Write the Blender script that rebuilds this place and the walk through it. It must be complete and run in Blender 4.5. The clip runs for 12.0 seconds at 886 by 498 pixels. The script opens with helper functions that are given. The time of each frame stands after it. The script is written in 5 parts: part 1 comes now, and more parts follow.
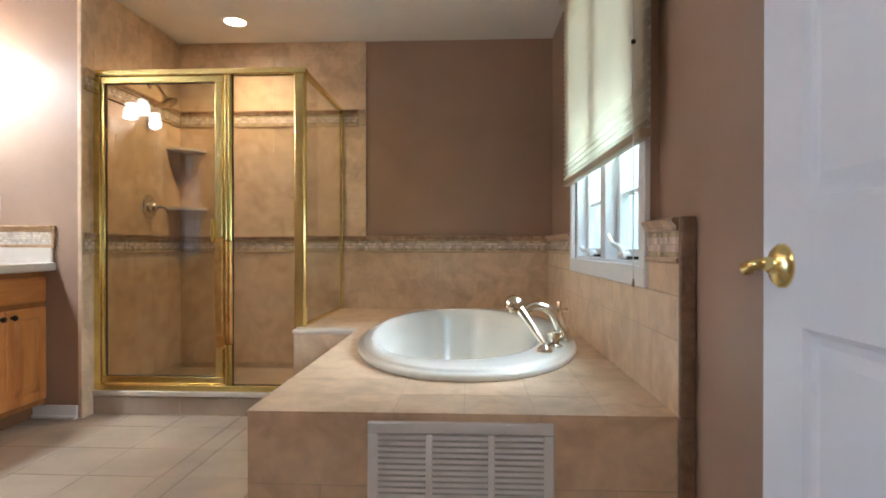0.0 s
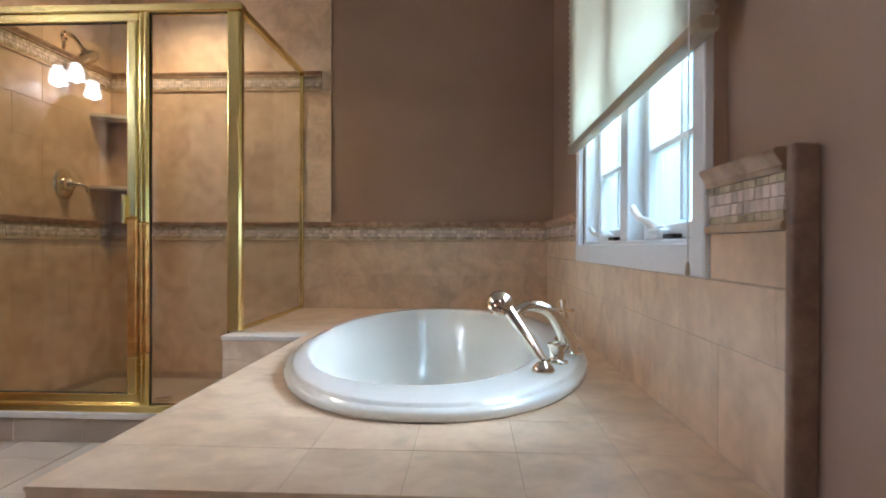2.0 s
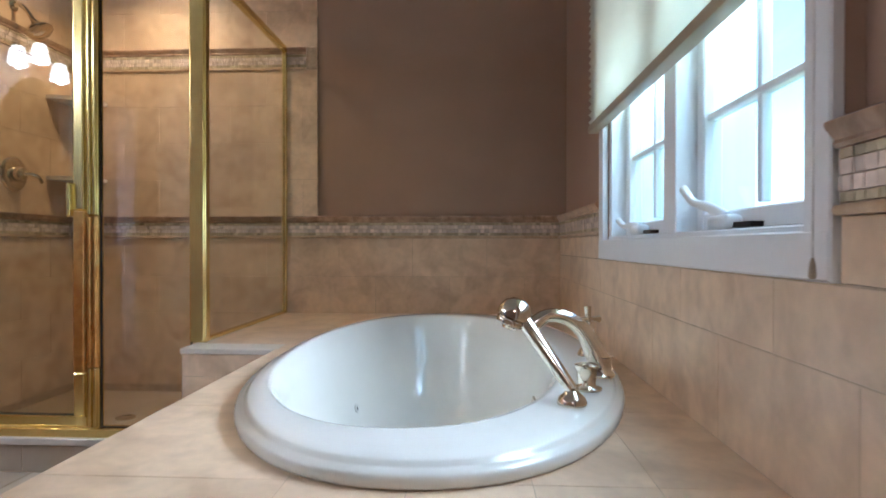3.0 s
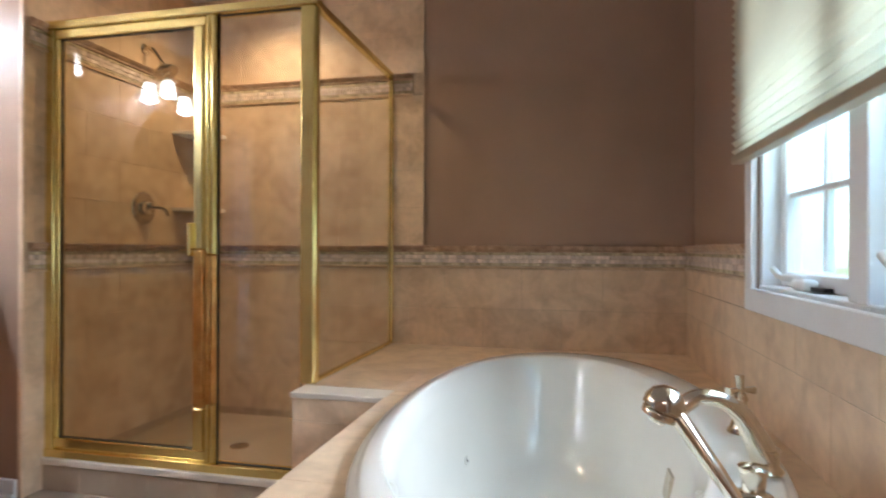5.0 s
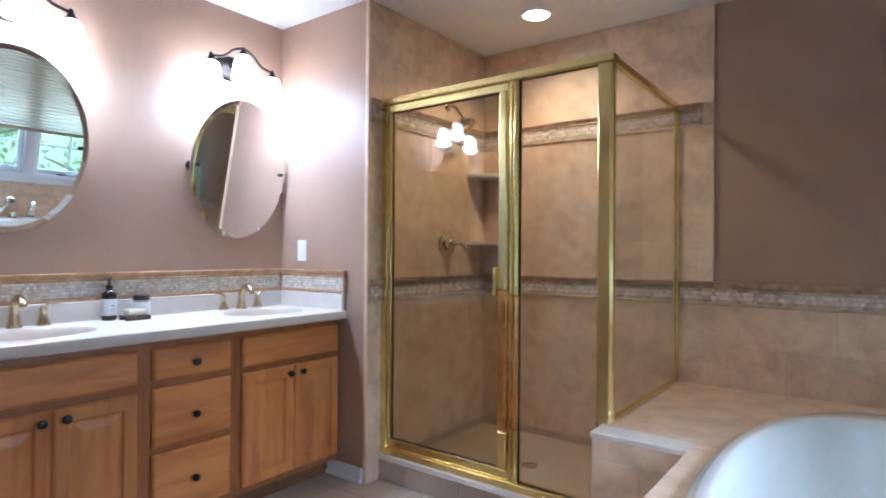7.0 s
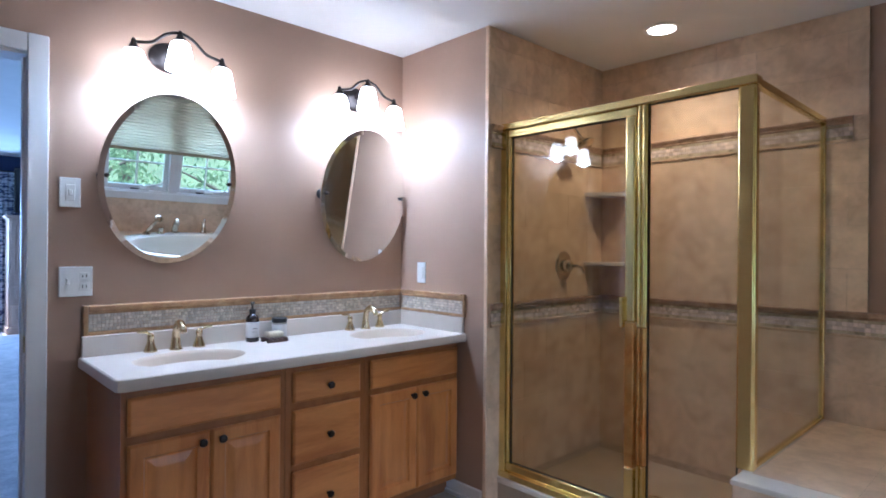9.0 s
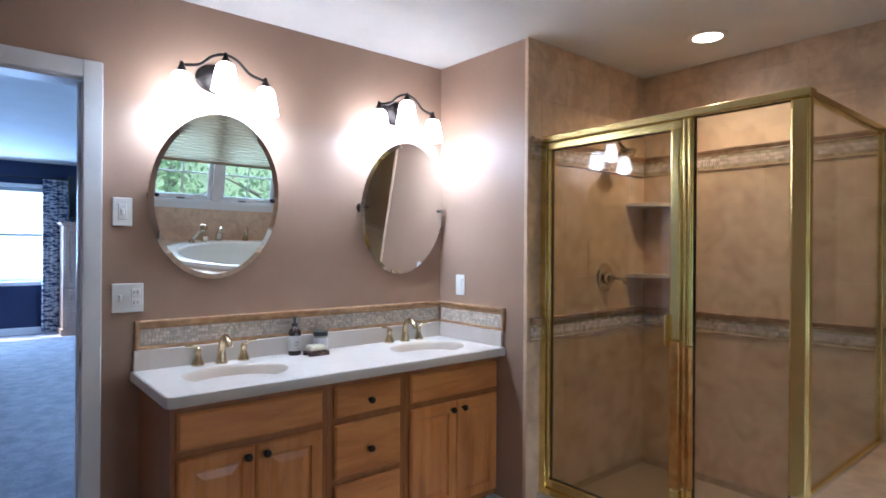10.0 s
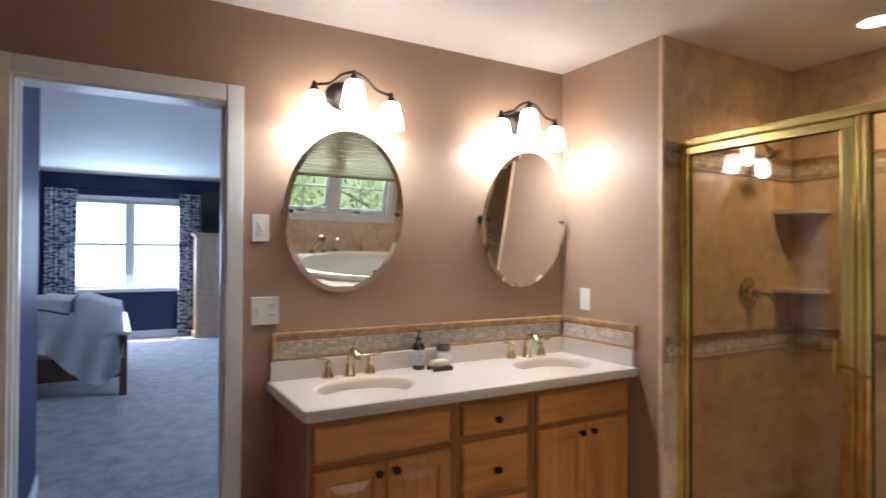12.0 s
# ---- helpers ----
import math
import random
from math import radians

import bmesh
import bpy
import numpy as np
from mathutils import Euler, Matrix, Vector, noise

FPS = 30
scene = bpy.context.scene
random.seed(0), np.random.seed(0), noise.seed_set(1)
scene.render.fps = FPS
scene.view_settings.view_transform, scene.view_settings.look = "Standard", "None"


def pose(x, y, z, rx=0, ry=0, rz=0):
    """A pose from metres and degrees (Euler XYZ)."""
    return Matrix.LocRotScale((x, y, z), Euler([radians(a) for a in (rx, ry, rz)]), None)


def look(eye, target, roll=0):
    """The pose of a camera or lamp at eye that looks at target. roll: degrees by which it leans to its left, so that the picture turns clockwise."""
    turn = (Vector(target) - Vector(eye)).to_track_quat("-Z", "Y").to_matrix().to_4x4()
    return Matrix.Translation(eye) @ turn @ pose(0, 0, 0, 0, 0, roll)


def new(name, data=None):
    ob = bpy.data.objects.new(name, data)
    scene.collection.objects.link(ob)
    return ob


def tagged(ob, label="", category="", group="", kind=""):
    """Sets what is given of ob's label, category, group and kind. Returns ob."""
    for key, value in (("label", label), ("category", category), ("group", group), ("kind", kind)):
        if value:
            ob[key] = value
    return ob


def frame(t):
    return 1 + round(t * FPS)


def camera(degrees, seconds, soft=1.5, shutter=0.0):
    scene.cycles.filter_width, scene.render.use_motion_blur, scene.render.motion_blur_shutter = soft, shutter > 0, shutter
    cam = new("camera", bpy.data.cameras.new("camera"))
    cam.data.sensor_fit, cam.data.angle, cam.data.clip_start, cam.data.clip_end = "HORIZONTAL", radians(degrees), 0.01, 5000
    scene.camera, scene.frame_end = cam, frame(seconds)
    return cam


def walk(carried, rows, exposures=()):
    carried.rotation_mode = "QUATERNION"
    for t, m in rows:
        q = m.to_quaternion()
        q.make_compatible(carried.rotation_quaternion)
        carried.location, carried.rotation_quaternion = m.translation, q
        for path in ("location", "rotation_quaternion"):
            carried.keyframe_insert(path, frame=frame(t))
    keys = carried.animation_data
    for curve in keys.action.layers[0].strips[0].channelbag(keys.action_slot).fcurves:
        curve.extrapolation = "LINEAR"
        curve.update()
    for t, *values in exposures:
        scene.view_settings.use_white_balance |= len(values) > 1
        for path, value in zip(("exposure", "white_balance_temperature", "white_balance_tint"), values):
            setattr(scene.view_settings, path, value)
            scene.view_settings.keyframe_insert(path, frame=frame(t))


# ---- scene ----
cam = camera(75.4, 12.0, soft=1.7, shutter=0.5)
PATH = [
    (0, (0.183, -0.061, 0.951), (0.084, 1.936, 0.942), 0.0),
    (0.5, (0.192, 0.069, 0.957), (0.092, 2.067, 0.947), 0.0),
    (1, (0.209, 0.232, 0.938), (0.11, 2.23, 0.928), 0.1),
    (1.5, (0.239, 0.421, 0.912), (0.142, 2.418, 0.902), 0.1),
    (2, (0.269, 0.614, 0.881), (0.173, 2.612, 0.871), 0.2),
    (2.5, (0.27, 0.821, 0.866), (0.172, 2.818, 0.853), 0.1),
    (4.5, (0.202, 1.176, 0.941), (-0.06, 3.159, 0.94), 0.3),
    (5, (0.187, 1.121, 1.003), (-0.251, 3.072, 1.006), 0.2),
    (5.5, (0.147, 1.053, 1.08), (-0.507, 2.943, 1.082), 0.3),
    (6, (0.118, 0.999, 1.116), (-0.758, 2.797, 1.123), 0.3),
    (6.5, (0.09, 0.966, 1.144), (-0.975, 2.659, 1.155), 0.4),
    (7, (0.068, 0.925, 1.171), (-1.134, 2.524, 1.179), 0.4),
    (7.5, (0.049, 0.881, 1.195), (-1.246, 2.405, 1.203), 0.5),
    (9.5, (-0.021, 0.837, 1.341), (-1.515, 2.166, 1.34), 0.4),
    (10, (-0.025, 0.83, 1.373), (-1.561, 2.111, 1.373), 0.4),
    (10.5, (-0.025, 0.824, 1.405), (-1.595, 2.063, 1.407), 0.5),
    (11, (-0.031, 0.815, 1.432), (-1.632, 2.013, 1.435), 0.5),
    (11.5, (-0.062, 0.803, 1.435), (-1.704, 1.945, 1.446), 0.4),
    (12, (-0.162, 0.779, 1.406), (-1.895, 1.778, 1.426), 0.3),
]
EXPOSURES = [(0.0, 2.33, 6600, 11), (1.0, 2.33, 6700, 13), (1.5, 2.32, 6350, 13), (2.0, 2.22, 5900, 12), (2.7, 2.07, 5750, 12), (4.5, 2.15, 6350, 14), (5.0, 2.2, 6350, 14), (5.8, 2.42, 5800, 14), (6.5, 2.32, 5350, 13),
             (7.7, 2.07, 5150, 13), (9.5, 1.72, 5250, 14), (10.5, 1.68, 6250, 14), (12.0, 1.6, 7400, 16)]
walk(cam, [(t, look(eye, target, roll)) for t, eye, target, roll in PATH], EXPOSURES)

# ---- world, sun, large lights ----
world = bpy.data.worlds.new("sky")
scene.world = world
world.use_nodes = True
wn = world.node_tree.nodes
sky = wn.new("ShaderNodeTexSky")
sky.sky_type, sky.sun_disc = "NISHITA", False
sky.sun_elevation, sky.sun_rotation = radians(62), radians(220)
wn["Background"].inputs["Strength"].default_value = 0.15
world.node_tree.links.new(sky.outputs[0], wn["Background"].inputs["Color"])


def lamp(name, kind, place, watts, colour, size=0.05, target=None, **more):
    data = bpy.data.lights.new(name, kind)
    data.energy, data.color = watts, colour
    if kind == "AREA":
        data.shape, data.size, data.size_y = "RECTANGLE", size[0], size[1]
        data.spread = more.get("spread", math.pi)
    elif kind == "SUN":
        data.angle = size
    else:
        data.shadow_soft_size = size
    if kind == "SPOT":
        data.spot_size, data.spot_blend = more["cone"], 0.6
    ob = new(name, data)
    ob.matrix_world = look(place, target) if target else Matrix.Translation(place)
    return ob


lamp("sun", "SUN", (-5.0, -6.0, 15.0), 4.5, (1.0, 0.95, 0.88), radians(0.5), (0.0, 0.0, 0.0))
# daylight standing in the window openings
lamp("window_daylight", "AREA", (0.69, 2.41, 1.08), 1.3, (0.74, 0.88, 1.0), (1.12, 0.24), (-0.40, 2.41, 0.40), spread=radians(78))
lamp("upper_daylight", "AREA", (0.945, 2.41, 1.50), 3.4, (0.66, 0.85, 1.0), (1.18, 0.22), (0.70, 2.41, 1.0))
lamp("shaded_daylight", "AREA", (0.785, 2.41, 1.80), 0.9, (0.92, 0.96, 1.0), (1.18, 0.85), (-1.0, 2.41, 1.80))
lamp("bedroom_daylight", "AREA", (-10.9, 1.02, 1.55), 44.0, (0.38, 0.62, 1.0), (1.5, 1.4), (-5.0, 1.02, 0.0))
# added fill at an unseen side window, to brighten the bed's near side
lamp("bed_fill", "AREA", (-4.6, 5.05, 1.5), 42.0, (0.40, 0.64, 1.0), (1.5, 1.3), (-6.7, 0.0, 0.4))

# ---- helpers of this place ----
ORIGIN = {}


def thing(name, place, label, category, group="", kind=""):
    ob = new(name)
    ob.location = place
    ob.empty_display_size = 0.05
    ORIGIN[ob] = Vector(place)
    return tagged(ob, label, category, group, kind)


def mesh_of(name, bm, mat, smooth=0.0):
    me = bpy.data.meshes.new(name)
    bmesh.ops.recalc_face_normals(bm, faces=bm.faces)
    bm.to_mesh(me)
    bm.free()
    me.materials.append(mat)
    if smooth:
        me.shade_smooth()
        if smooth < 180:
            me.set_sharp_from_angle(angle=radians(smooth))
    return me


def part(name, bm, mat, parent, label="", smooth=0.0):
    """One mesh under a thing or a part; the bmesh is in world coordinates."""
    o = ORIGIN[parent]
    for v in bm.verts:
        v.co -= o
    ob = new(name, mesh_of(name, bm, mat, smooth))
    ob.parent = parent
    ORIGIN[ob] = o
    return tagged(ob, label)


def solo(name, bm, mat, label, category, smooth=0.0, kind="", base=None):
    """A thing that is a single mesh, with its origin at its base."""
    o = Vector(base) if base else Vector((0, 0, 0))
    for v in bm.verts:
        v.co -= o
    ob = new(name, mesh_of(name, bm, mat, smooth))
    ob.location = o
    ORIGIN[ob] = o
    return tagged(ob, label, category, "", kind)


def structure(name, bm, mat, label, category):
    return solo(name, bm, mat, label, category, kind="structure")


def box(bm, x0, x1, y0, y1, z0, z1, bevel=0.0, seg=1):
    vs = [bm.verts.new((x, y, z)) for z in (z0, z1) for x, y in ((x0, y0), (x1, y0), (x1, y1), (x0, y1))]
    fs = [bm.faces.new([vs[i] for i in f]) for f in ((3, 2, 1, 0), (4, 5, 6, 7), (0, 1, 5, 4), (1, 2, 6, 5), (2, 3, 7, 6), (3, 0, 4, 7))]
    if bevel:
        es = list({e for f in fs for e in f.edges})
        bmesh.ops.bevel(bm, geom=es, offset=bevel, segments=seg, affect="EDGES", profile=0.5)
    return bm


def boxed(*a, **k):
    return box(bmesh.new(), *a, **k)


def loft(bm, rings, close=True, cap=(False, False)):
    """Skin over rings of equal counts of points."""
    rows = [[bm.verts.new(p) for p in r] for r in rings]
    n = len(rows[0])
    for a, b in zip(rows, rows[1:]):
        for i in range(n if close else n - 1):
            j = (i + 1) % n
            bm.faces.new((a[i], a[j], b[j], b[i]))
    if cap[0]:
        bm.faces.new(rows[0][::-1])
    if cap[1]:
        bm.faces.new(rows[-1])
    return bm


def ring(c, r, n, axis=(0, 0, 1), ry=None):
    q = Vector(axis).to_track_quat("Z", "Y")
    ry = r if ry is None else ry
    return [Vector(c) + q @ Vector((r * math.cos(2 * math.pi * i / n), ry * math.sin(2 * math.pi * i / n), 0)) for i in range(n)]


def lathe(profile, base, axis=(0, 0, 1), n=24, bm=None):
    """profile: (radius, height) along the axis from base."""
    bm = bm or bmesh.new()
    a = Vector(axis).normalized()
    return loft(bm, [ring(Vector(base) + a * h, max(r, 0.0005), n, a) for r, h in profile], True, (True, True))


def tube(points, radius, n=10, bm=None, samples=8):
    """A round bar along a smooth path; radius may be a list along it."""
    bm = bm or bmesh.new()
    ps = [Vector(p) for p in points]
    if len(ps) > 2:
        out = []
        e = [2 * ps[0] - ps[1]] + ps + [2 * ps[-1] - ps[-2]]
        for i in range(1, len(e) - 2):
            for k in range(samples):
                t = k / samples
                a, b, c, d = e[i - 1], e[i], e[i + 1], e[i + 2]
                out.append(0.5 * (2 * b + (c - a) * t + (2 * a - 5 * b + 4 * c - d) * t * t + (3 * b - a - 3 * c + d) * t ** 3))
        ps = out + [ps[-1]]
    m = len(ps)
    rs = radius if isinstance(radius, (list, tuple)) else [radius] * 2
    rings = []
    side = None
    for i, p in enumerate(ps):
        d = (ps[min(i + 1, m - 1)] - ps[max(i - 1, 0)]).normalized()
        if side is None:
            side = d.orthogonal().normalized()
        side = (side - d * side.dot(d)).normalized()
        up = d.cross(side)
        u = i / (m - 1) * (len(rs) - 1)
        k = min(int(u), len(rs) - 2)
        r = rs[k] + (rs[k + 1] - rs[k]) * (u - k)
        rings.append([p + r * (side * math.cos(2 * math.pi * j / n) + up * math.sin(2 * math.pi * j / n)) for j in range(n)])
    return loft(bm, rings, True, (True, True))


def extrude(bm, outline, along, depth):
    """A prism: outline (3D points of one face) pushed by along * depth."""
    d = Vector(along) * depth
    return loft(bm, [[Vector(p) for p in outline], [Vector(p) + d for p in outline]], True, (True, True))


# ---- materials ----
def nodes_of(name):
    m = bpy.data.materials.new(name)
    m.use_nodes = True
    return m, m.node_tree.nodes, m.node_tree.links, m.node_tree.nodes["Principled BSDF"]


def surface(name, colour, rough=0.5, metal=0.0, vary=0.12, scale=6.0, fine=60.0, bump=0.1, stretch=(1, 1, 1), second=None,
            amount=0.5, per_object=0.0, per_island=0.0, coat=0.0, sheen=0.0, rough_vary=0.1, spec=0.5, distort=0.4, edge=(0.32, 0.68)):
    """A plain material: base colour with blotches at two scales, uneven roughness and fine relief."""
    m, n, l, p = nodes_of(name)
    mp = n.new("ShaderNodeMapping")
    mp.inputs["Scale"].default_value = stretch
    geo = n.new("ShaderNodeNewGeometry")
    l.new(geo.outputs["Position"], mp.inputs["Vector"])
    big, small = n.new("ShaderNodeTexNoise"), n.new("ShaderNodeTexNoise")
    for t, s, d in ((big, scale, 5), (small, fine, 3)):
        t.inputs["Scale"].default_value, t.inputs["Detail"].default_value = s, d
        l.new(mp.outputs[0], t.inputs["Vector"])
    big.inputs["Distortion"].default_value = distort
    ramp = n.new("ShaderNodeValToRGB")
    ramp.color_ramp.elements[0].position, ramp.color_ramp.elements[1].position = edge
    dark = second or tuple(c * (1 - vary * 2) for c in colour)
    ramp.color_ramp.elements[0].color = (*[d * amount * 2 + c * (1 - amount * 2) if amount < 0.5 else d for c, d in zip(colour, dark)], 1)
    ramp.color_ramp.elements[1].color = (*colour, 1)
    l.new(big.outputs["Fac"], ramp.inputs["Fac"])
    hsv = n.new("ShaderNodeHueSaturation")
    l.new(ramp.outputs["Color"], hsv.inputs["Color"])
    mul = n.new("ShaderNodeMath")
    mul.operation = "MULTIPLY_ADD"
    mul.inputs[1].default_value, mul.inputs[2].default_value = vary, 1 - vary / 2
    l.new(small.outputs["Fac"], mul.inputs[0])
    last = mul.outputs[0]
    if per_object or per_island:
        if per_object:
            src = n.new("ShaderNodeObjectInfo").outputs["Random"]
        else:
            src = geo.outputs["Random Per Island"]
        add = n.new("ShaderNodeMath")
        add.operation = "MULTIPLY_ADD"
        add.inputs[1].default_value = (per_object or per_island)
        l.new(src, add.inputs[0])
        sub = n.new("ShaderNodeMath")
        sub.operation = "SUBTRACT"
        sub.inputs[1].default_value = (per_object or per_island) / 2
        l.new(last, sub.inputs[0])
        l.new(sub.outputs[0], add.inputs[2])
        last = add.outputs[0]
    l.new(last, hsv.inputs["Value"])
    l.new(hsv.outputs["Color"], p.inputs["Base Color"])
    rr = n.new("ShaderNodeMath")
    rr.operation = "MULTIPLY_ADD"
    rr.inputs[1].default_value, rr.inputs[2].default_value = rough_vary, rough - rough_vary / 2
    l.new(big.outputs["Fac"], rr.inputs[0])
    l.new(rr.outputs[0], p.inputs["Roughness"])
    p.inputs["Metallic"].default_value = metal
    p.inputs["Specular IOR Level"].default_value = spec
    p.inputs["Coat Weight"].default_value = coat
    p.inputs["Coat Roughness"].default_value = 0.12
    p.inputs["Sheen Weight"].default_value = sheen
    if bump:
        b = n.new("ShaderNodeBump")
        b.inputs["Strength"].default_value, b.inputs["Distance"].default_value = bump, 0.004
        l.new(small.outputs["Fac"], b.inputs["Height"])
        l.new(b.outputs[0], p.inputs["Normal"])
    return m


def glow(name, colour, strength):
    m, n, l, p = nodes_of(name)
    p.inputs["Base Color"].default_value = (0.9, 0.9, 0.88, 1)
    p.inputs["Emission Color"].default_value = (*colour, 1)
    p.inputs["Emission Strength"].default_value = strength
    return m


def clear_glass(name, tint, gloss_rough=0.01, base_gloss=0.03):
    m, n, l, p = nodes_of(name)
    n.remove(p)
    t, g, f, x = n.new("ShaderNodeBsdfTransparent"), n.new("ShaderNodeBsdfGlossy"), n.new("ShaderNodeLayerWeight"), n.new("ShaderNodeMixShader")
    f.inputs["Blend"].default_value = 0.5
    pw, ma = n.new("ShaderNodeMath"), n.new("ShaderNodeMath")
    pw.operation, ma.operation = "POWER", "MULTIPLY_ADD"
    pw.inputs[1].default_value = 5.0
    ma.inputs[1].default_value, ma.inputs[2].default_value = 0.9, base_gloss
    l.new(f.outputs["Facing"], pw.inputs[0])
    l.new(pw.outputs[0], ma.inputs[0])
    t.inputs["Color"].default_value = (*tint, 1)
    g.inputs["Roughness"].default_value = gloss_rough
    l.new(ma.outputs[0], x.inputs[0])
    l.new(t.outputs[0], x.inputs[1])
    l.new(g.outputs[0], x.inputs[2])
    l.new(x.outputs[0], n["Material Output"].inputs["Surface"])
    return m


PAINT = surface("taupe_wall_paint", (0.395, 0.258, 0.182), 0.42, vary=0.05, scale=2.5, fine=220, bump=0.12, spec=0.35)
CEILING_PAINT = surface("white_ceiling_paint", (0.78, 0.77, 0.75), 0.75, vary=0.03, scale=3, fine=160, bump=0.15, spec=0.2)
NAVY = surface("navy_wall_paint", (0.022, 0.035, 0.095), 0.55, vary=0.08, scale=2, fine=200, bump=0.08, spec=0.3)
WHITE_TRIM = surface("white_trim_paint", (0.80, 0.80, 0.80), 0.32, vary=0.03, scale=5, fine=90, bump=0.03)
TILE = surface("beige_stone_tile", (0.73, 0.54, 0.37), 0.36, vary=0.26, scale=9.0, fine=34, bump=0.05, second=(0.56, 0.39, 0.255),
               amount=0.5, per_object=0.10, distort=0.6, edge=(0.30, 0.60))
FLOOR_TILE = surface("floor_stone_tile", (0.47, 0.375, 0.285), 0.38, vary=0.08, scale=3.2, fine=30, bump=0.05, second=(0.35, 0.27, 0.20),
                     amount=0.5, per_object=0.08, distort=0.25)
GROUT = surface("sand_grout", (0.60, 0.45, 0.32), 0.85, vary=0.15, scale=30, fine=300, bump=0.3)
FLOOR_GROUT = surface("brown_floor_grout", (0.27, 0.205, 0.15), 0.9, vary=0.15, scale=30, fine=300, bump=0.3)
RAIL_STONE = surface("brown_stone_rail", (0.54, 0.36, 0.24), 0.34, vary=0.25, scale=22, fine=120, bump=0.3, second=(0.30, 0.175, 0.105), amount=0.5, per_object=0.3)
MOSAIC_PINK = surface("pink_stone_mosaic", (0.78, 0.65, 0.57), 0.10, vary=0.1, scale=40, fine=200, bump=0.03, per_island=0.55)
MOSAIC_GREEN = surface("olive_stone_mosaic", (0.58, 0.49, 0.34), 0.12, vary=0.1, scale=40, fine=200, bump=0.03, per_island=0.7)
SHELL = surface("pearl_shell_mosaic", (0.74, 0.67, 0.58), 0.08, vary=0.1, scale=40, fine=200, bump=0.03, per_island=0.5, coat=0.5)
MARBLE = surface("cream_marble", (0.72, 0.64, 0.55), 0.36, vary=0.06, scale=8, fine=60, bump=0.03)
ENAMEL = surface("white_tub_enamel", (0.76, 0.75, 0.69), 0.15, vary=0.02, scale=3, fine=40, bump=0.0, coat=0.5, rough_vary=0.03)
CULTURED = surface("cream_solid_counter", (0.68, 0.60, 0.53), 0.42, vary=0.03, scale=12, fine=300, bump=0.0)
# bowls moulded with the counter, their shading put into a beige tone
SHADED_BOWL = surface("shaded_sink_bowl", (0.66, 0.54, 0.43), 0.38, vary=0.03, scale=12, fine=300, bump=0.0)
BRASS = surface("polished_brass", (0.85, 0.68, 0.28), 0.23, 1.0, vary=0.04, scale=9, fine=70, bump=0.0, rough_vary=0.04)
# browner, rougher brass for the middle stretch of latch stile and strike post
BROWN_BRASS = surface("brown_brass", (0.60, 0.29, 0.085), 0.34, 1.0, vary=0.3, scale=12, fine=90, bump=0.0, second=(0.80, 0.52, 0.19), amount=0.5)
NICKEL = surface("satin_nickel", (0.70, 0.63, 0.52), 0.08, 1.0, vary=0.03, scale=20, fine=90, bump=0.0)
BRONZE = surface("dark_bronze", (0.035, 0.028, 0.026), 0.35, 0.7, vary=0.2, scale=30, fine=120, bump=0.05)
WOOD = surface("honey_maple", (0.62, 0.245, 0.065), 0.36, vary=0.24, scale=4, fine=40, bump=0.0, stretch=(1, 4, 0.6), second=(0.43, 0.140, 0.034), amount=0.5, per_object=0.22, coat=0.5, edge=(0.3, 0.6))
WOOD_ACROSS = surface("honey_maple_across", (0.62, 0.245, 0.065), 0.36, vary=0.24, scale=4, fine=40, bump=0.0, stretch=(1, 0.6, 4), second=(0.43, 0.140, 0.034), amount=0.5, per_object=0.22, coat=0.5, edge=(0.3, 0.6))
# same maple as the fronts; the shade round them is put into the colour
WOOD_FRAME_SHADED = surface("shaded_face_frame", (0.36, 0.135, 0.037), 0.38, vary=0.14, scale=5, fine=45, bump=0.0, stretch=(1, 4, 0.6), second=(0.27, 0.09, 0.023), coat=0.2)
# cabinet wood with the toe recess's shadow put into the colour
WOOD_DARK = surface("shadow_wood", (0.20, 0.09, 0.04), 0.5, vary=0.15, scale=7, fine=45, bump=0.05)
GLASS = clear_glass("clear_shower_glass", (0.94, 0.955, 0.94), base_gloss=0.045)
DOOR_GLASS = clear_glass("shower_door_glass", (0.84, 0.84, 0.79), base_gloss=0.045)
PANE = clear_glass("window_pane", (0.88, 0.98, 0.99))
MIRROR = surface("silver_mirror", (0.90, 0.90, 0.89), 0.01, 1.0, vary=0.0, bump=0.0, rough_vary=0.0)
BEVEL_MIRROR = surface("bevelled_mirror_edge", (0.90, 0.91, 0.92), 0.03, 1.0, vary=0.0, bump=0.0, rough_vary=0.0)
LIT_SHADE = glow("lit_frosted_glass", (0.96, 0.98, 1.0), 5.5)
LIT_LENS = glow("lit_recessed_lens", (1.0, 0.86, 0.66), 4.0)
BLACK_GAP = surface("dark_void", (0.02, 0.018, 0.016), 0.8, vary=0.1, bump=0.0)
PLASTIC = surface("white_plastic", (0.80, 0.79, 0.77), 0.35, vary=0.02, scale=10, fine=80, bump=0.0)

# ---- bathroom shell ----
# plan: east wall x 0.735, north wall y 4.08, shower west wall x -1.965, vanity wall x -2.655, door wall y 0.10
CEIL = 2.44
floor_base = structure("floor", boxed(-2.80, 0.90, -1.6, 4.20, -0.12, -0.002), FLOOR_GROUT, "brown sanded grout bed of the bathroom floor", "floor")
structure("ceiling", boxed(-2.80, 0.90, -1.6, 4.20, CEIL, CEIL + 0.12), CEILING_PAINT, "smooth white painted bathroom ceiling", "ceiling")

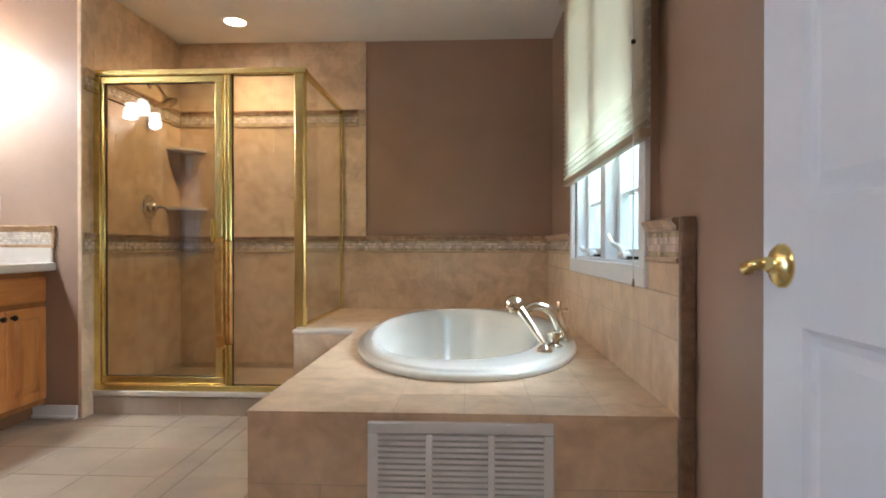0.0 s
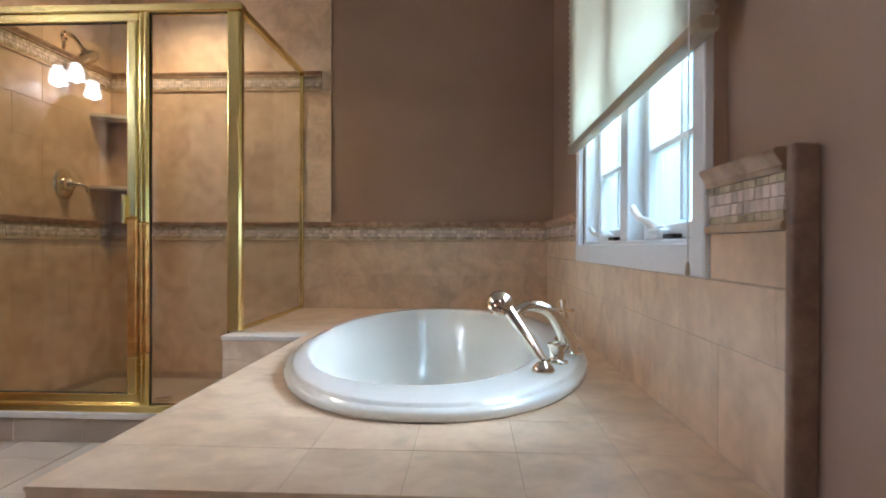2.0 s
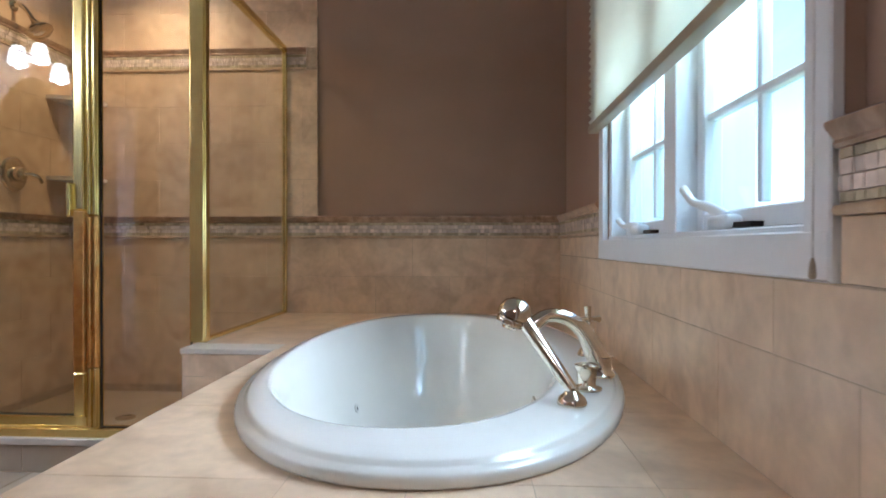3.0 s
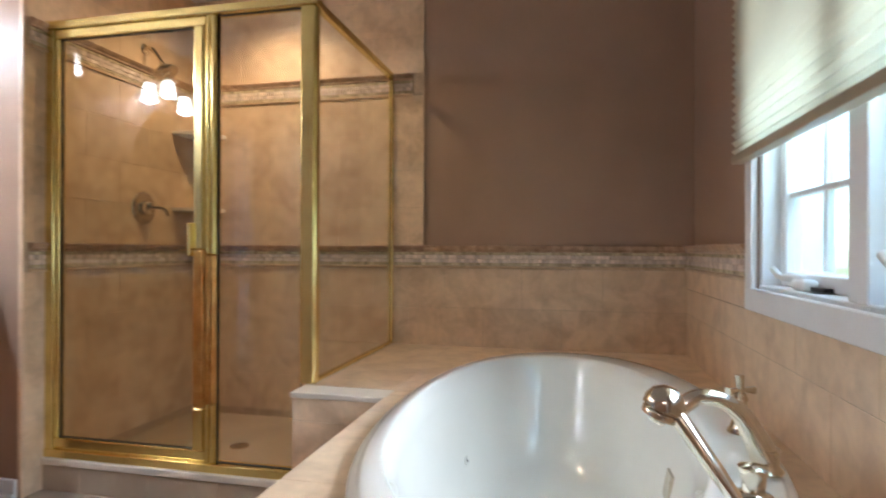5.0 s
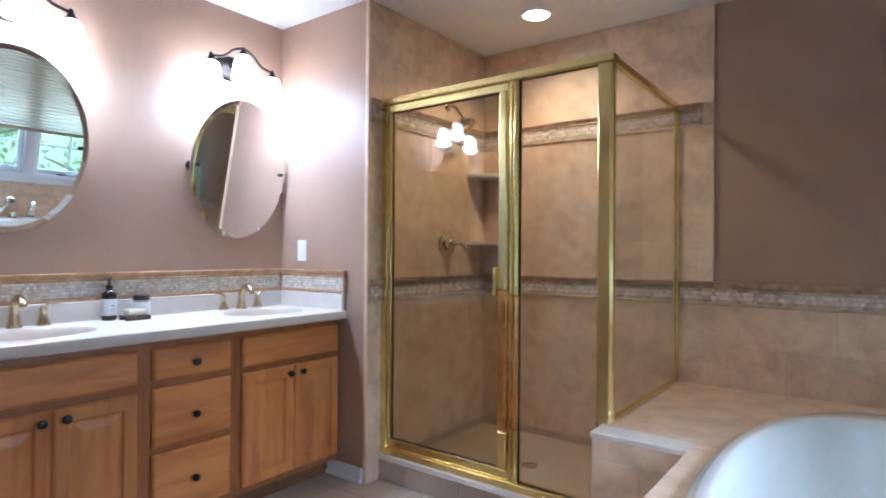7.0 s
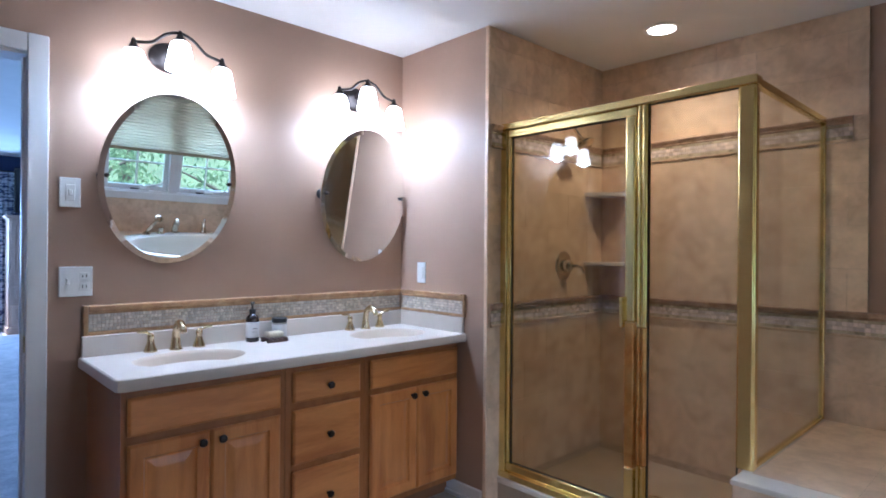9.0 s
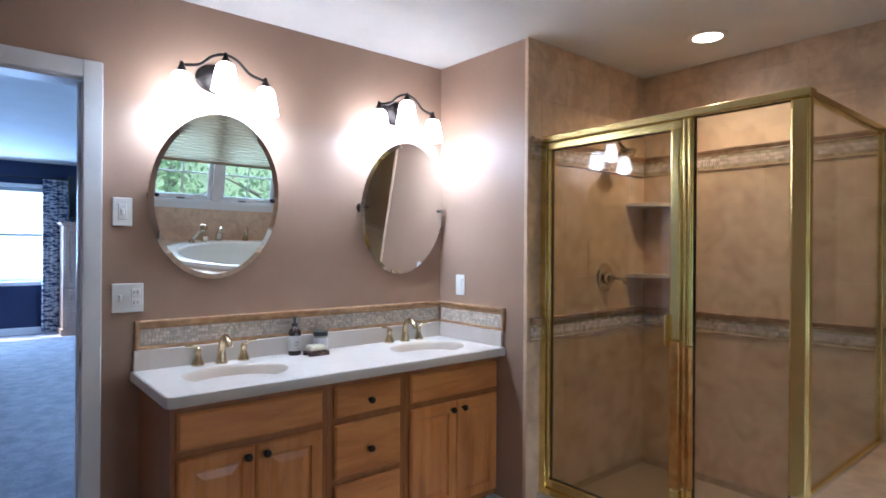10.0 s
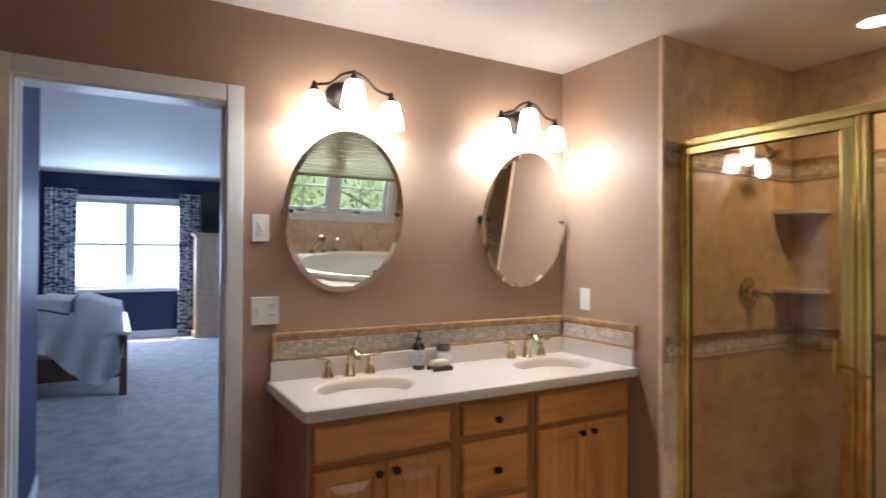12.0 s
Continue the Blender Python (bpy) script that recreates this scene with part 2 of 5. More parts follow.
bm = bmesh.new()
W0, W1, WZ0, WZ1 = 1.80, 3.03, 0.885, 2.26
box(bm, 0.763, 0.94, -1.6, W0, 0, CEIL)
box(bm, 0.763, 0.94, W1, 4.20, 0, CEIL)
box(bm, 0.763, 0.94, W0, W1, 0, WZ0)
box(bm, 0.763, 0.94, W0, W1, WZ1, CEIL)
for a, b in ((1.745, W0), (W1, 3.088)):
    box(bm, 0.7375, 0.763, a, b, 0.822, 2.318)
box(bm, 0.7375, 0.763, W0, W1, 2.262, 2.318)
wall_east = structure("wall_east", bm, PAINT, "taupe painted wall with a window over the tub", "wall")
wall_north = structure("wall_north", boxed(-2.10, 0.763, 4.083, 4.20, 0, CEIL), PAINT, "taupe painted end wall above the tile", "wall")
bm = boxed(-2.655, -1.973, 3.0, 4.083, 0, CEIL)
wall_shower = structure("wall_shower_side", bm, PAINT, "taupe painted wall return beside the shower", "wall")
bm = bmesh.new()
D0, D1, DZ = 0.461, 1.186, 2.04
box(bm, -2.78, -2.655, 0.10, D0, 0, CEIL)
box(bm, -2.78, -2.655, D1, 3.0, 0, CEIL)
box(bm, -2.78, -2.655, D0, D1, DZ, CEIL)
wall_west = structure("wall_west", bm, PAINT, "taupe painted vanity wall with a doorway", "wall")
bm = bmesh.new()
box(bm, -2.78, -0.13, -0.02, 0.10, 0, CEIL)
box(bm, 0.70, 0.763, -0.02, 0.10, 0, CEIL)
box(bm, -0.13, 0.70, -0.02, 0.10, 2.05, CEIL)
structure("wall_south", bm, PAINT, "taupe painted wall with the entry doorway", "wall")
bm = bmesh.new()
box(bm, -2.78, 0.763, -1.6, -1.5, 0, CEIL)
box(bm, -2.78, -2.66, -1.5, -0.02, 0, CEIL)
structure("wall_hall", bm, PAINT, "plain taupe wall behind the entry", "wall")

# tile pieces: boxes with a small chamfer on the face, shared by size
TILE_MESH = {}


def tile_piece(name, axis, sign, w, h, depth, mat):
    key = (name, axis, sign, round(w, 3), round(h, 3), depth, mat.name)
    if key in TILE_MESH:
        return TILE_MESH[key]
    c = 0.0010
    lo = [(-w / 2, -h / 2, 0), (w / 2, -h / 2, 0), (w / 2, h / 2, 0), (-w / 2, h / 2, 0)]
    mid = [(a, b, depth - c) for a, b, _ in lo]
    top = [(a - math.copysign(c, a), b - math.copysign(c, b), depth) for a, b, _ in lo]
    turn = {"x": lambda a, b, d: (sign * d, a, b), "y": lambda a, b, d: (a, sign * d, b), "z": lambda a, b, d: (a, b, sign * d)}[axis]
    bm = loft(bmesh.new(), [[turn(*p) for p in r] for r in (lo, mid, top)], True, (False, True))
    TILE_MESH[key] = mesh_of(name, bm, mat)
    return TILE_MESH[key]


def lay(parent, axis, sign, plane, us, rows, depth=0.008, joint=0.0014, mat=None, name="tile", skip=None):
    """Lays tiles on a plane: rows of (v0, v1, [cuts along u])."""
    for v0, v1, cuts in rows:
        cuts = [us[0]] + [c for c in cuts if us[0] + 0.015 < c < us[1] - 0.015] + [us[1]]
        for a, b in zip(cuts, cuts[1:]):
            u, v, w, h = (a + b) / 2, (v0 + v1) / 2, b - a - joint, v1 - v0 - joint
            if skip and skip(a, b, v0, v1):
                continue
            ob = new(name, tile_piece(name, axis, sign, w, h, depth, mat or TILE))
            ob.location = Vector({"x": (plane, u, v), "y": (u, plane, v), "z": (u, v, plane)}[axis]) - ORIGIN[parent]
            ob.parent = parent


def cuts(start, step):
    return [start + step * k for k in range(-12, 20)]


LOWER = [(0.10, 0.30), (0.30, 0.50), (0.50, 0.70), (0.70, 0.906)]
UPPER = [(1.027, 1.227), (1.227, 1.427), (1.427, 1.627), (1.627, 1.826)]
TOP = [(1.943, 2.143), (2.143, 2.343), (2.343, 2.44)]


def courses(rows, start, step=0.40):
    return [(a, b, cuts(start + (0.2 if i % 2 else 0.0), step)) for i, (a, b) in enumerate(rows)]


def grout(name, parent, *b):
    part(name, boxed(*b), GROUT, parent)


# ---- tub deck ----
TX, TY, TA, TB, TP = 0.16, 2.825, 0.508, 0.99, 2.2
DZT = 0.50


def outside_oval(bm, x0, x1, y0, y1, z0, z1, a, b, step=0.02):
    """The part of a slab that lies outside an oval, in narrow strips."""
    n = max(1, round((x1 - x0) / step))
    for i in range(n):
        p, q = x0 + (x1 - x0) * i / n, x0 + (x1 - x0) * (i + 1) / n
        t = 1 - abs(((p + q) / 2 - TX) / a) ** TP
        if t <= 0:
            box(bm, p, q, y0, y1, z0, z1)
            continue
        lo, hi = TY - b * t ** (1 / TP), TY + b * t ** (1 / TP)
        if lo > y0:
            box(bm, p, q, y0, min(lo, y1), z0, z1)
        if hi < y1:
            box(bm, p, q, max(hi, y0), y1, z0, z1)
    return bm


bm = bmesh.new()
box(bm, -0.431, 0.738, 1.4837, 1.55, 0, 0.4993)
box(bm, -0.4323, -0.37, 1.55, 2.98, 0, 0.4993)
box(bm, -0.776, -0.431, 2.982, 4.083, 0, 0.4993)
outside_oval(bm, -0.37, 0.738, 1.55, 4.083, 0.44, 0.4993, 0.47, 0.95)
deck = structure("tub_deck", bm, GROUT, "raised tub platform clad in beige stone tile", "tub deck")

# ---- bathtub ----
def oval(cx, cy, a, b, z, n=72):
    k = 2 / TP
    cs = [(math.cos(2 * math.pi * i / n), math.sin(2 * math.pi * i / n)) for i in range(n)]
    return [Vector((cx + a * math.copysign(abs(c) ** k, c), cy + b * math.copysign(abs(s) ** k, s), z)) for c, s in cs]


tub = thing("bathtub", (TX, TY, DZT), "white enamel oval drop-in bathtub with a wide rolled rim", "bathtub")
IX, IY, IA, IB = 0.115, 2.82, 0.395, 0.815
rim = [oval(TX, TY, 0.455, 0.93, 0.47), oval(TX, TY, 0.495, 0.97, 0.502), oval(TX, TY, TA - 0.002, TB - 0.002, 0.502), oval(TX, TY, TA, TB, 0.506), oval(TX, TY, TA, TB, 0.519),
       oval(TX, TY, TA - 0.005, TB - 0.005, 0.525), oval(TX, TY, TA - 0.016, TB - 0.016, 0.528), oval(TX, TY, TA - 0.021, TB - 0.021, 0.531), oval(TX, TY, TA - 0.024, TB - 0.024, 0.536),
       oval(TX, TY, TA - 0.031, TB - 0.031, 0.539), oval(TX - 0.01, TY, TA - 0.05, TB - 0.06, 0.541),
       oval(IX + 0.004, IY, IA + 0.016, IB + 0.02, 0.546), oval(IX, IY, IA + 0.004, IB + 0.005, 0.543), oval(IX, IY, IA, IB, 0.536), oval(IX, IY, IA - 0.014, IB - 0.018, 0.512),
       oval(IX, IY, IA - 0.024, IB - 0.036, 0.47), oval(IX, IY, IA - 0.042, IB - 0.075, 0.36), oval(IX, IY, IA - 0.07, IB - 0.13, 0.24),
       oval(IX, IY, IA - 0.11, IB - 0.20, 0.15), oval(IX, IY, IA - 0.18, IB - 0.30, 0.105), oval(IX, IY, 0.10, 0.25, 0.092)]
part("shell", loft(bmesh.new(), rim, True, (False, True)), ENAMEL, tub, smooth=75)
for y, z, side in ((3.15, 0.245, -1), (2.72, 0.25, -1)):
    a = math.sqrt(max(0.0, 1 - ((y - IY) / (IB - 0.12)) ** 2)) * (IA - 0.06)
    jet = part("jet", lathe([(0.017, -0.006), (0.017, 0.003), (0.013, 0.005), (0.006, 0.003)], (IX + a * side, y, z), (-side, 0, 0.15), 18), ENAMEL, tub, "white water jet ring", smooth=40)
    part("nozzle", lathe([(0.006, 0.002), (0.006, 0.0055), (0.003, 0.006)], (IX + a * side, y, z), (-side, 0, 0.15), 12), BLACK_GAP, jet, "dark jet nozzle")
ox = IX + IA - 0.045
part("overflow_drain", extrude(bmesh.new(), [(ox - 0.004, 2.825, 0.368), (ox - 0.004, 2.90, 0.368), (ox - 0.018, 2.90, 0.295), (ox - 0.018, 2.825, 0.295)], (1, 0, 0), 0.014), NICKEL, tub, "square chrome overflow plate")

# deck-mounted tub filler: hand spray, gooseneck spout, cross handle
filler = thing("tub_faucet", (0.56, 2.36, 0.535), "polished nickel roman tub faucet with hand spray on the rim", "faucet")
ft = 0.544
spray = part("hand_spray_holder", lathe([(0.030, 0), (0.031, 0.006), (0.026, 0.016), (0.017, 0.024), (0.012, 0.03)], (0.465, 2.165, ft), n=20), NICKEL, filler, smooth=50)
h0, h1 = Vector((0.465, 2.165, ft + 0.03)), Vector((0.362, 2.235, 0.722))
part("spray_handle", tube([h0, h0.lerp(h1, 0.5), h1], [0.012, 0.015, 0.016, 0.017], 14), NICKEL, spray, smooth=60)
hd = Vector((-0.35, 0.05, -0.93)).normalized()
part("spray_head", lathe([(0.014, -0.030), (0.029, -0.020), (0.037, -0.002), (0.037, 0.010), (0.031, 0.014), (0.034, 0.018), (0.033, 0.027), (0.024, 0.031), (0.018, 0.031), (0.016, 0.038), (0.008, 0.039)], h1 + Vector((-0.008, 0, 0.002)), hd, 22), NICKEL, spray, smooth=50)
spout = part("spout_base", lathe([(0.034, 0), (0.036, 0.006), (0.028, 0.014), (0.026, 0.045), (0.030, 0.05)], (0.580, 2.43, ft), n=22), NICKEL, filler, smooth=50)
part("spout", tube([(0.580, 2.43, ft + 0.03), (0.562, 2.428, ft + 0.068), (0.532, 2.425, ft + 0.118), (0.492, 2.42, ft + 0.147), (0.445, 2.415, ft + 0.150), (0.405, 2.41, ft + 0.122)],
                   [0.030, 0.026, 0.020, 0.017, 0.017, 0.020], 18), NICKEL, spout, smooth=60)
part("diverter_knob", lathe([(0.034, 0), (0.034, 0.004), (0.022, 0.008), (0.020, 0.012), (0.023, 0.04), (0.027, 0.048), (0.027, 0.055), (0.014, 0.059)], (0.520, 2.295, ft), n=20), NICKEL, filler, smooth=50)
HY = 2.70
hb = part("handle_base", lathe([(0.032, 0), (0.032, 0.006), (0.024, 0.018), (0.018, 0.05), (0.014, 0.075), (0.018, 0.085), (0.012, 0.10)], (0.605, HY, ft), n=20), NICKEL, filler, smooth=50)
part("cross_handle", tube([(0.570, HY - 0.02, ft + 0.105), (0.605, HY, ft + 0.108), (0.640, HY + 0.02, ft + 0.105)], [0.011, 0.006, 0.006, 0.011], 10, bm=tube([(0.605, HY, ft + 0.09), (0.602, HY, ft + 0.145)], [0.007, 0.006, 0.011], 10)), NICKEL, hb, smooth=60)

# ---- shower enclosure ----
SH_Y, SX0, SX1 = 3.12, -1.965, -0.745
shower = thing("shower_enclosure", (-1.36, SH_Y, 0.135), "polished brass framed corner shower enclosure with clear glass", "shower")


def bar(name, *b, mat=BRASS, parent=None, bevel=0.004):
    return part(name, boxed(*b, bevel=bevel, seg=2), mat, parent or shower)


def grooved(name, x0, x1, z0, z1, flutes, mat=BRASS, parent=None):
    """An upright with rounded flutes on its front."""
    bm = boxed(x0, x1, SH_Y - 0.018, SH_Y + 0.018, z0, z1, bevel=0.003)
    w = (x1 - x0) / flutes
    for i in range(flutes):
        box(bm, x0 + w * i + 0.003, x0 + w * (i + 1) - 0.003, SH_Y - 0.028, SH_Y - 0.014, z0 + 0.001, z1 - 0.001, bevel=0.0065, seg=3)
    return part(name, bm, mat, parent or shower)


bar("header", SX0 + 0.002, SX1 + 0.006, SH_Y - 0.03, SH_Y + 0.03, 1.917, 1.952, bevel=0.006)
bar("wall_jamb", SX0 + 0.001, SX0 + 0.042, SH_Y - 0.025, SH_Y + 0.025, 0.165, 1.917)
bar("bottom_track", SX0 + 0.002, -0.752, SH_Y - 0.03, SH_Y + 0.03, 0.134, 0.168)
grooved("corner_post", -0.808, -0.745, 0.50, 1.917, 1)
strike = grooved("strike_post", -1.208, -1.165, 0.98, 1.917, 2)
grooved("worn_strike_post", -1.208, -1.165, 0.40, 0.98, 2, BROWN_BRASS, strike)
grooved("lower_strike_post", -1.208, -1.165, 0.168, 0.40, 2, parent=strike)
bar("side_header", -0.775, -0.745, SH_Y + 0.03, 4.072, 1.917, 1.948)
bar("side_sill", -0.772, -0.748, SH_Y + 0.02, 4.072, 0.50, 0.516)
bar("side_wall_jamb", -0.772, -0.748, 4.05, 4.073, 0.516, 1.917)
part("fixed_pane", boxed(-1.166, -0.807, SH_Y - 0.003, SH_Y + 0.003, 0.166, 1.918), GLASS, shower, "clear glass fixed panel")
part("side_pane", boxed(-0.763, -0.757, SH_Y + 0.018, 4.052, 0.514, 1.919), GLASS, shower, "clear glass side panel")
sdoor = part("door", boxed(-1.915, -1.258, SH_Y - 0.003, SH_Y + 0.003, 0.21, 1.882), DOOR_GLASS, shower, "clear glass hinged shower door")
bar("door_top_rail", -1.921, -1.212, SH_Y - 0.02, SH_Y + 0.016, 1.877, 1.915, parent=sdoor)
bar("door_bottom_rail", -1.921, -1.212, SH_Y - 0.02, SH_Y + 0.016, 0.175, 0.214, parent=sdoor)
bar("hinge_stile", -1.921, -1.902, SH_Y - 0.018, SH_Y + 0.016, 0.214, 1.877, parent=sdoor)
grooved("latch_stile", -1.262, -1.212, 1.0, 1.877, 1, parent=sdoor)
grooved("worn_latch_stile", -1.262, -1.212, 0.38, 1.0, 1, BROWN_BRASS, sdoor)
grooved("lower_latch_stile", -1.262, -1.212, 0.214, 0.38, 1, parent=sdoor)
part("pull_handle", boxed(-1.272, -1.256, SH_Y - 0.05, SH_Y - 0.018, 0.975, 1.105, bevel=0.005, seg=2), BRASS, sdoor, "brass pull handle")

RUBBER = surface("dark_glazing_seal", (0.03, 0.026, 0.022), 0.6, vary=0.1, bump=0.0)


def seal(x0, x1, z0, z1, parent):
    """The dark glazing seal round a pane."""
    bm, w = bmesh.new(), 0.003
    for a, b, c, d in ((x0, x0 + w, z0, z1), (x1 - w, x1, z0, z1), (x0 + w, x1 - w, z0, z0 + w), (x0 + w, x1 - w, z1 - w, z1)):
        box(bm, a, b, SH_Y - 0.006, SH_Y + 0.006, c, d)
    part("glazing_seal", bm, RUBBER, parent, "dark glazing seal")


seal(-1.903, -1.261, 0.2135, 1.8775, sdoor)
seal(-1.1655, -0.8075, 0.1675, 1.9175, shower)

# shower base, curb and fittings
curb = structure("shower_curb", boxed(-1.973, -0.425, 3.092, 3.20, -0.002, 0.104), GROUT, "tiled shower curb with a cream marble sill", "shower curb")
part("sill", boxed(-1.990, -0.774, 3.080, 3.21, 0.105, 0.134, bevel=0.005, seg=2), MARBLE, curb, "cream marble sill")
lay(curb, "y", -1, 3.098, (-1.973, -0.774), [(0.0, 0.104, cuts(-1.78, 0.32))], mat=FLOOR_TILE, joint=0.004)
SHOWER_PAN = surface("tan_shower_floor", (0.52, 0.39, 0.27), 0.35, vary=0.1, scale=5, fine=80, bump=0.05)
pan = solo("shower_floor", boxed(-1.965, -0.774, 3.20, 4.075, -0.008, 0.06), SHOWER_PAN, "tan tiled shower floor", "shower floor", kind="structure")
part("drain", lathe([(0.045, 0), (0.045, 0.004), (0.035, 0.005), (0.034, 0.003)], (-1.36, 3.585, 0.06), n=24), NICKEL, pan, "round metal drain", smooth=40)

valve = thing("shower_valve", (-1.965, 3.66, 1.213), "satin nickel shower valve with a lever on the tile", "shower valve")
part("plate", lathe([(0.085, 0), (0.085, 0.004), (0.078, 0.010), (0.06, 0.014), (0.045, 0.015)], (-1.965, 3.66, 1.213), (1, 0, 0), 32), NICKEL, valve, smooth=40)
vh = part("hub", lathe([(0.036, 0.012), (0.034, 0.04), (0.028, 0.055), (0.016, 0.062)], (-1.965, 3.66, 1.213), (1, 0, 0), 20), NICKEL, valve, smooth=50)
part("lever", tube([(-1.908, 3.66, 1.213), (-1.88, 3.675, 1.213), (-1.865, 3.70, 1.20), (-1.862, 3.715, 1.175)], [0.012, 0.010, 0.009, 0.010], 12), NICKEL, vh, smooth=60)
head = thing("wall_shower", (-1.965, 3.66, 2.03), "satin nickel shower head on a curved wall arm", "shower head")
part("flange", lathe([(0.03, 0), (0.028, 0.006), (0.014, 0.012)], (-1.965, 3.66, 2.03), (1, 0, 0), 20), NICKEL, head, smooth=40)
part("arm", tube([(-1.96, 3.66, 2.03), (-1.92, 3.66, 2.03), (-1.88, 3.66, 1.985), (-1.855, 3.66, 1.945)], 0.011, 12), NICKEL, head, smooth=60)
part("rose", lathe([(0.012, -0.01), (0.02, 0.012), (0.03, 0.03), (0.058, 0.045), (0.062, 0.054), (0.055, 0.062), (0.01, 0.063)], (-1.857, 3.66, 1.95), (0.5, 0, -0.86), 28), NICKEL, head, smooth=50)
for z in (1.655, 1.232):
    sf = solo("corner_shelf", bmesh.new(), MARBLE, "quarter-round cream stone shelf in the shower corner", "shelf", base=(-1.965, 4.075, z))
    pts = [Vector((0, 0, 0))] + [Vector((0.205 * math.sin(a), -0.205 * math.cos(a), 0)) for a in [i * math.pi / 28 for i in range(15)]]
    bm = extrude(bmesh.new(), pts, (0, 0, -1), 0.02)
    bmesh.ops.bevel(bm, geom=list(bm.edges), offset=0.003, segments=1, affect="EDGES")
    sf.data = mesh_of("corner_shelf", bm, MARBLE)
    tagged(sf, group="shower corner shelves")

# recessed ceiling light over the shower
rl = thing("recessed_light", (-1.376, 3.66, CEIL), "lit round recessed ceiling light with white trim", "ceiling light")
bm = lathe([(0.066, 0.0), (0.092, 0.0), (0.092, -0.004), (0.070, -0.007), (0.066, -0.003)], (-1.376, 3.66, CEIL - 0.001), n=40)
part("trim_ring", bm, WHITE_TRIM, rl, smooth=40)
part("lens", lathe([(0.067, -0.005), (0.067, -0.0075), (0.02, -0.009)], (-1.376, 3.66, CEIL), n=32), LIT_LENS, rl, "glowing lens", smooth=40)
lamp("recessed_beam", "SPOT", (-1.376, 3.66, CEIL - 0.02), 12.0, (1.0, 0.74, 0.45), 0.06, (-1.376, 3.66, 0), cone=radians(140))

# added, unseen ceiling light of the entry behind the camera's start, as fill
hl = thing("entry_fill_light", (0.2, -0.85, CEIL), "added, unseen frosted glass bowl ceiling light in the entry", "ceiling light")
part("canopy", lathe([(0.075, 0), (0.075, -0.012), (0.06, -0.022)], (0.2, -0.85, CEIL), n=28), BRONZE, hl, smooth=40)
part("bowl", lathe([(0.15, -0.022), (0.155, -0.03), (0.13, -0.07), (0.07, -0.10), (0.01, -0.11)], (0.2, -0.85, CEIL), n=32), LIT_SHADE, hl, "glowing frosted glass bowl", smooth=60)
lamp("entry_fill", "POINT", (0.2, -0.85, CEIL - 0.18), 2.4, (1.0, 0.90, 0.78), 0.08)

# ---- vanity ----
VX, VY0, VY1 = -2.176, 1.385, 2.998


def panel_front(name, y0, y1, z0, z1, parent, raised=True):
    """A drawer or door front: thick slab with eased edges; doors have a frame with a raised field."""
    t = 0.019

    def rr(d, x):
        return [(x, y0 + d, z0 + d), (x, y1 - d, z0 + d), (x, y1 - d, z1 - d), (x, y0 + d, z1 - d)]
    edge = [rr(0.005, VX), rr(0.005, VX + 0.005), rr(0, VX + 0.006), rr(0, VX + 0.010), rr(0.004, VX + 0.013), rr(0.005, VX + 0.016), rr(0.010, VX + t)]
    field = [rr(0.050, VX + t), rr(0.056, VX + t - 0.010), rr(0.063, VX + t - 0.011), rr(0.088, VX + t - 0.002), rr(0.094, VX + t - 0.001)]
    return part(name, loft(bmesh.new(), edge + (field if raised else []), True, (True, True)), WOOD if raised else WOOD_ACROSS, parent)


def knob(parent, y, z):
    part("knob", lathe([(0.008, 0), (0.007, 0.010), (0.014, 0.016), (0.016, 0.022), (0.013, 0.028), (0.004, 0.030)], (VX + 0.019, y, z), (1, 0, 0), 16), BRONZE, parent, "dark bronze knob", smooth=50)


def base_unit(label, y0, y1, fronts, base=True):
    ob = thing("vanity_cabinet", (-2.41, (y0 + y1) / 2, 0), label, "cabinet", "vanity cabinets")
    part("carcass", boxed(-2.653, VX - 0.001, y0 + 0.001, y1 - 0.001, 0.085, 0.812), WOOD_FRAME_SHADED, ob)
    part("toe_kick", boxed(-2.653, VX - 0.065, y0 + 0.002, y1 - 0.002, 0.0, 0.084), WOOD_DARK, ob, "shadowed recessed toe kick")
    for kind, a, b, z0, z1, knobs in fronts:
        f = panel_front(kind, a, b, z0, z1, ob, kind == "door")
        for ky, kz in knobs:
            knob(f, ky, kz)
    return ob


base_unit("honey maple sink cabinet with two raised-panel doors", VY0, 1.998, [
    ("false_drawer", 1.405, 1.972, 0.650, 0.785, []), ("door", 1.405, 1.687, 0.115, 0.622, [(1.652, 0.585)]), ("door", 1.690, 1.972, 0.115, 0.622, [(1.725, 0.585)])])
base_unit("honey maple cabinet with three stacked drawers", 1.998, 2.396, [
    ("drawer", 2.028, 2.366, 0.655, 0.785, [(2.197, 0.713)]), ("drawer", 2.028, 2.366, 0.395, 0.625, [(2.197, 0.502)]), ("drawer", 2.028, 2.366, 0.115, 0.368, [(2.197, 0.242)])])
base_unit("honey maple sink cabinet beside the shower wall", 2.396, VY1, [
    ("false_drawer", 2.424, 2.990, 0.650, 0.785, []), ("door", 2.424, 2.706, 0.115, 0.622, [(2.671, 0.585)]), ("door", 2.709, 2.990, 0.115, 0.622, [(2.744, 0.585)])])

CT = 0.862
SINKS = (1.69, 2.69)
SNX, SNA, SNB = -2.375, 0.160, 0.215


bowls = []


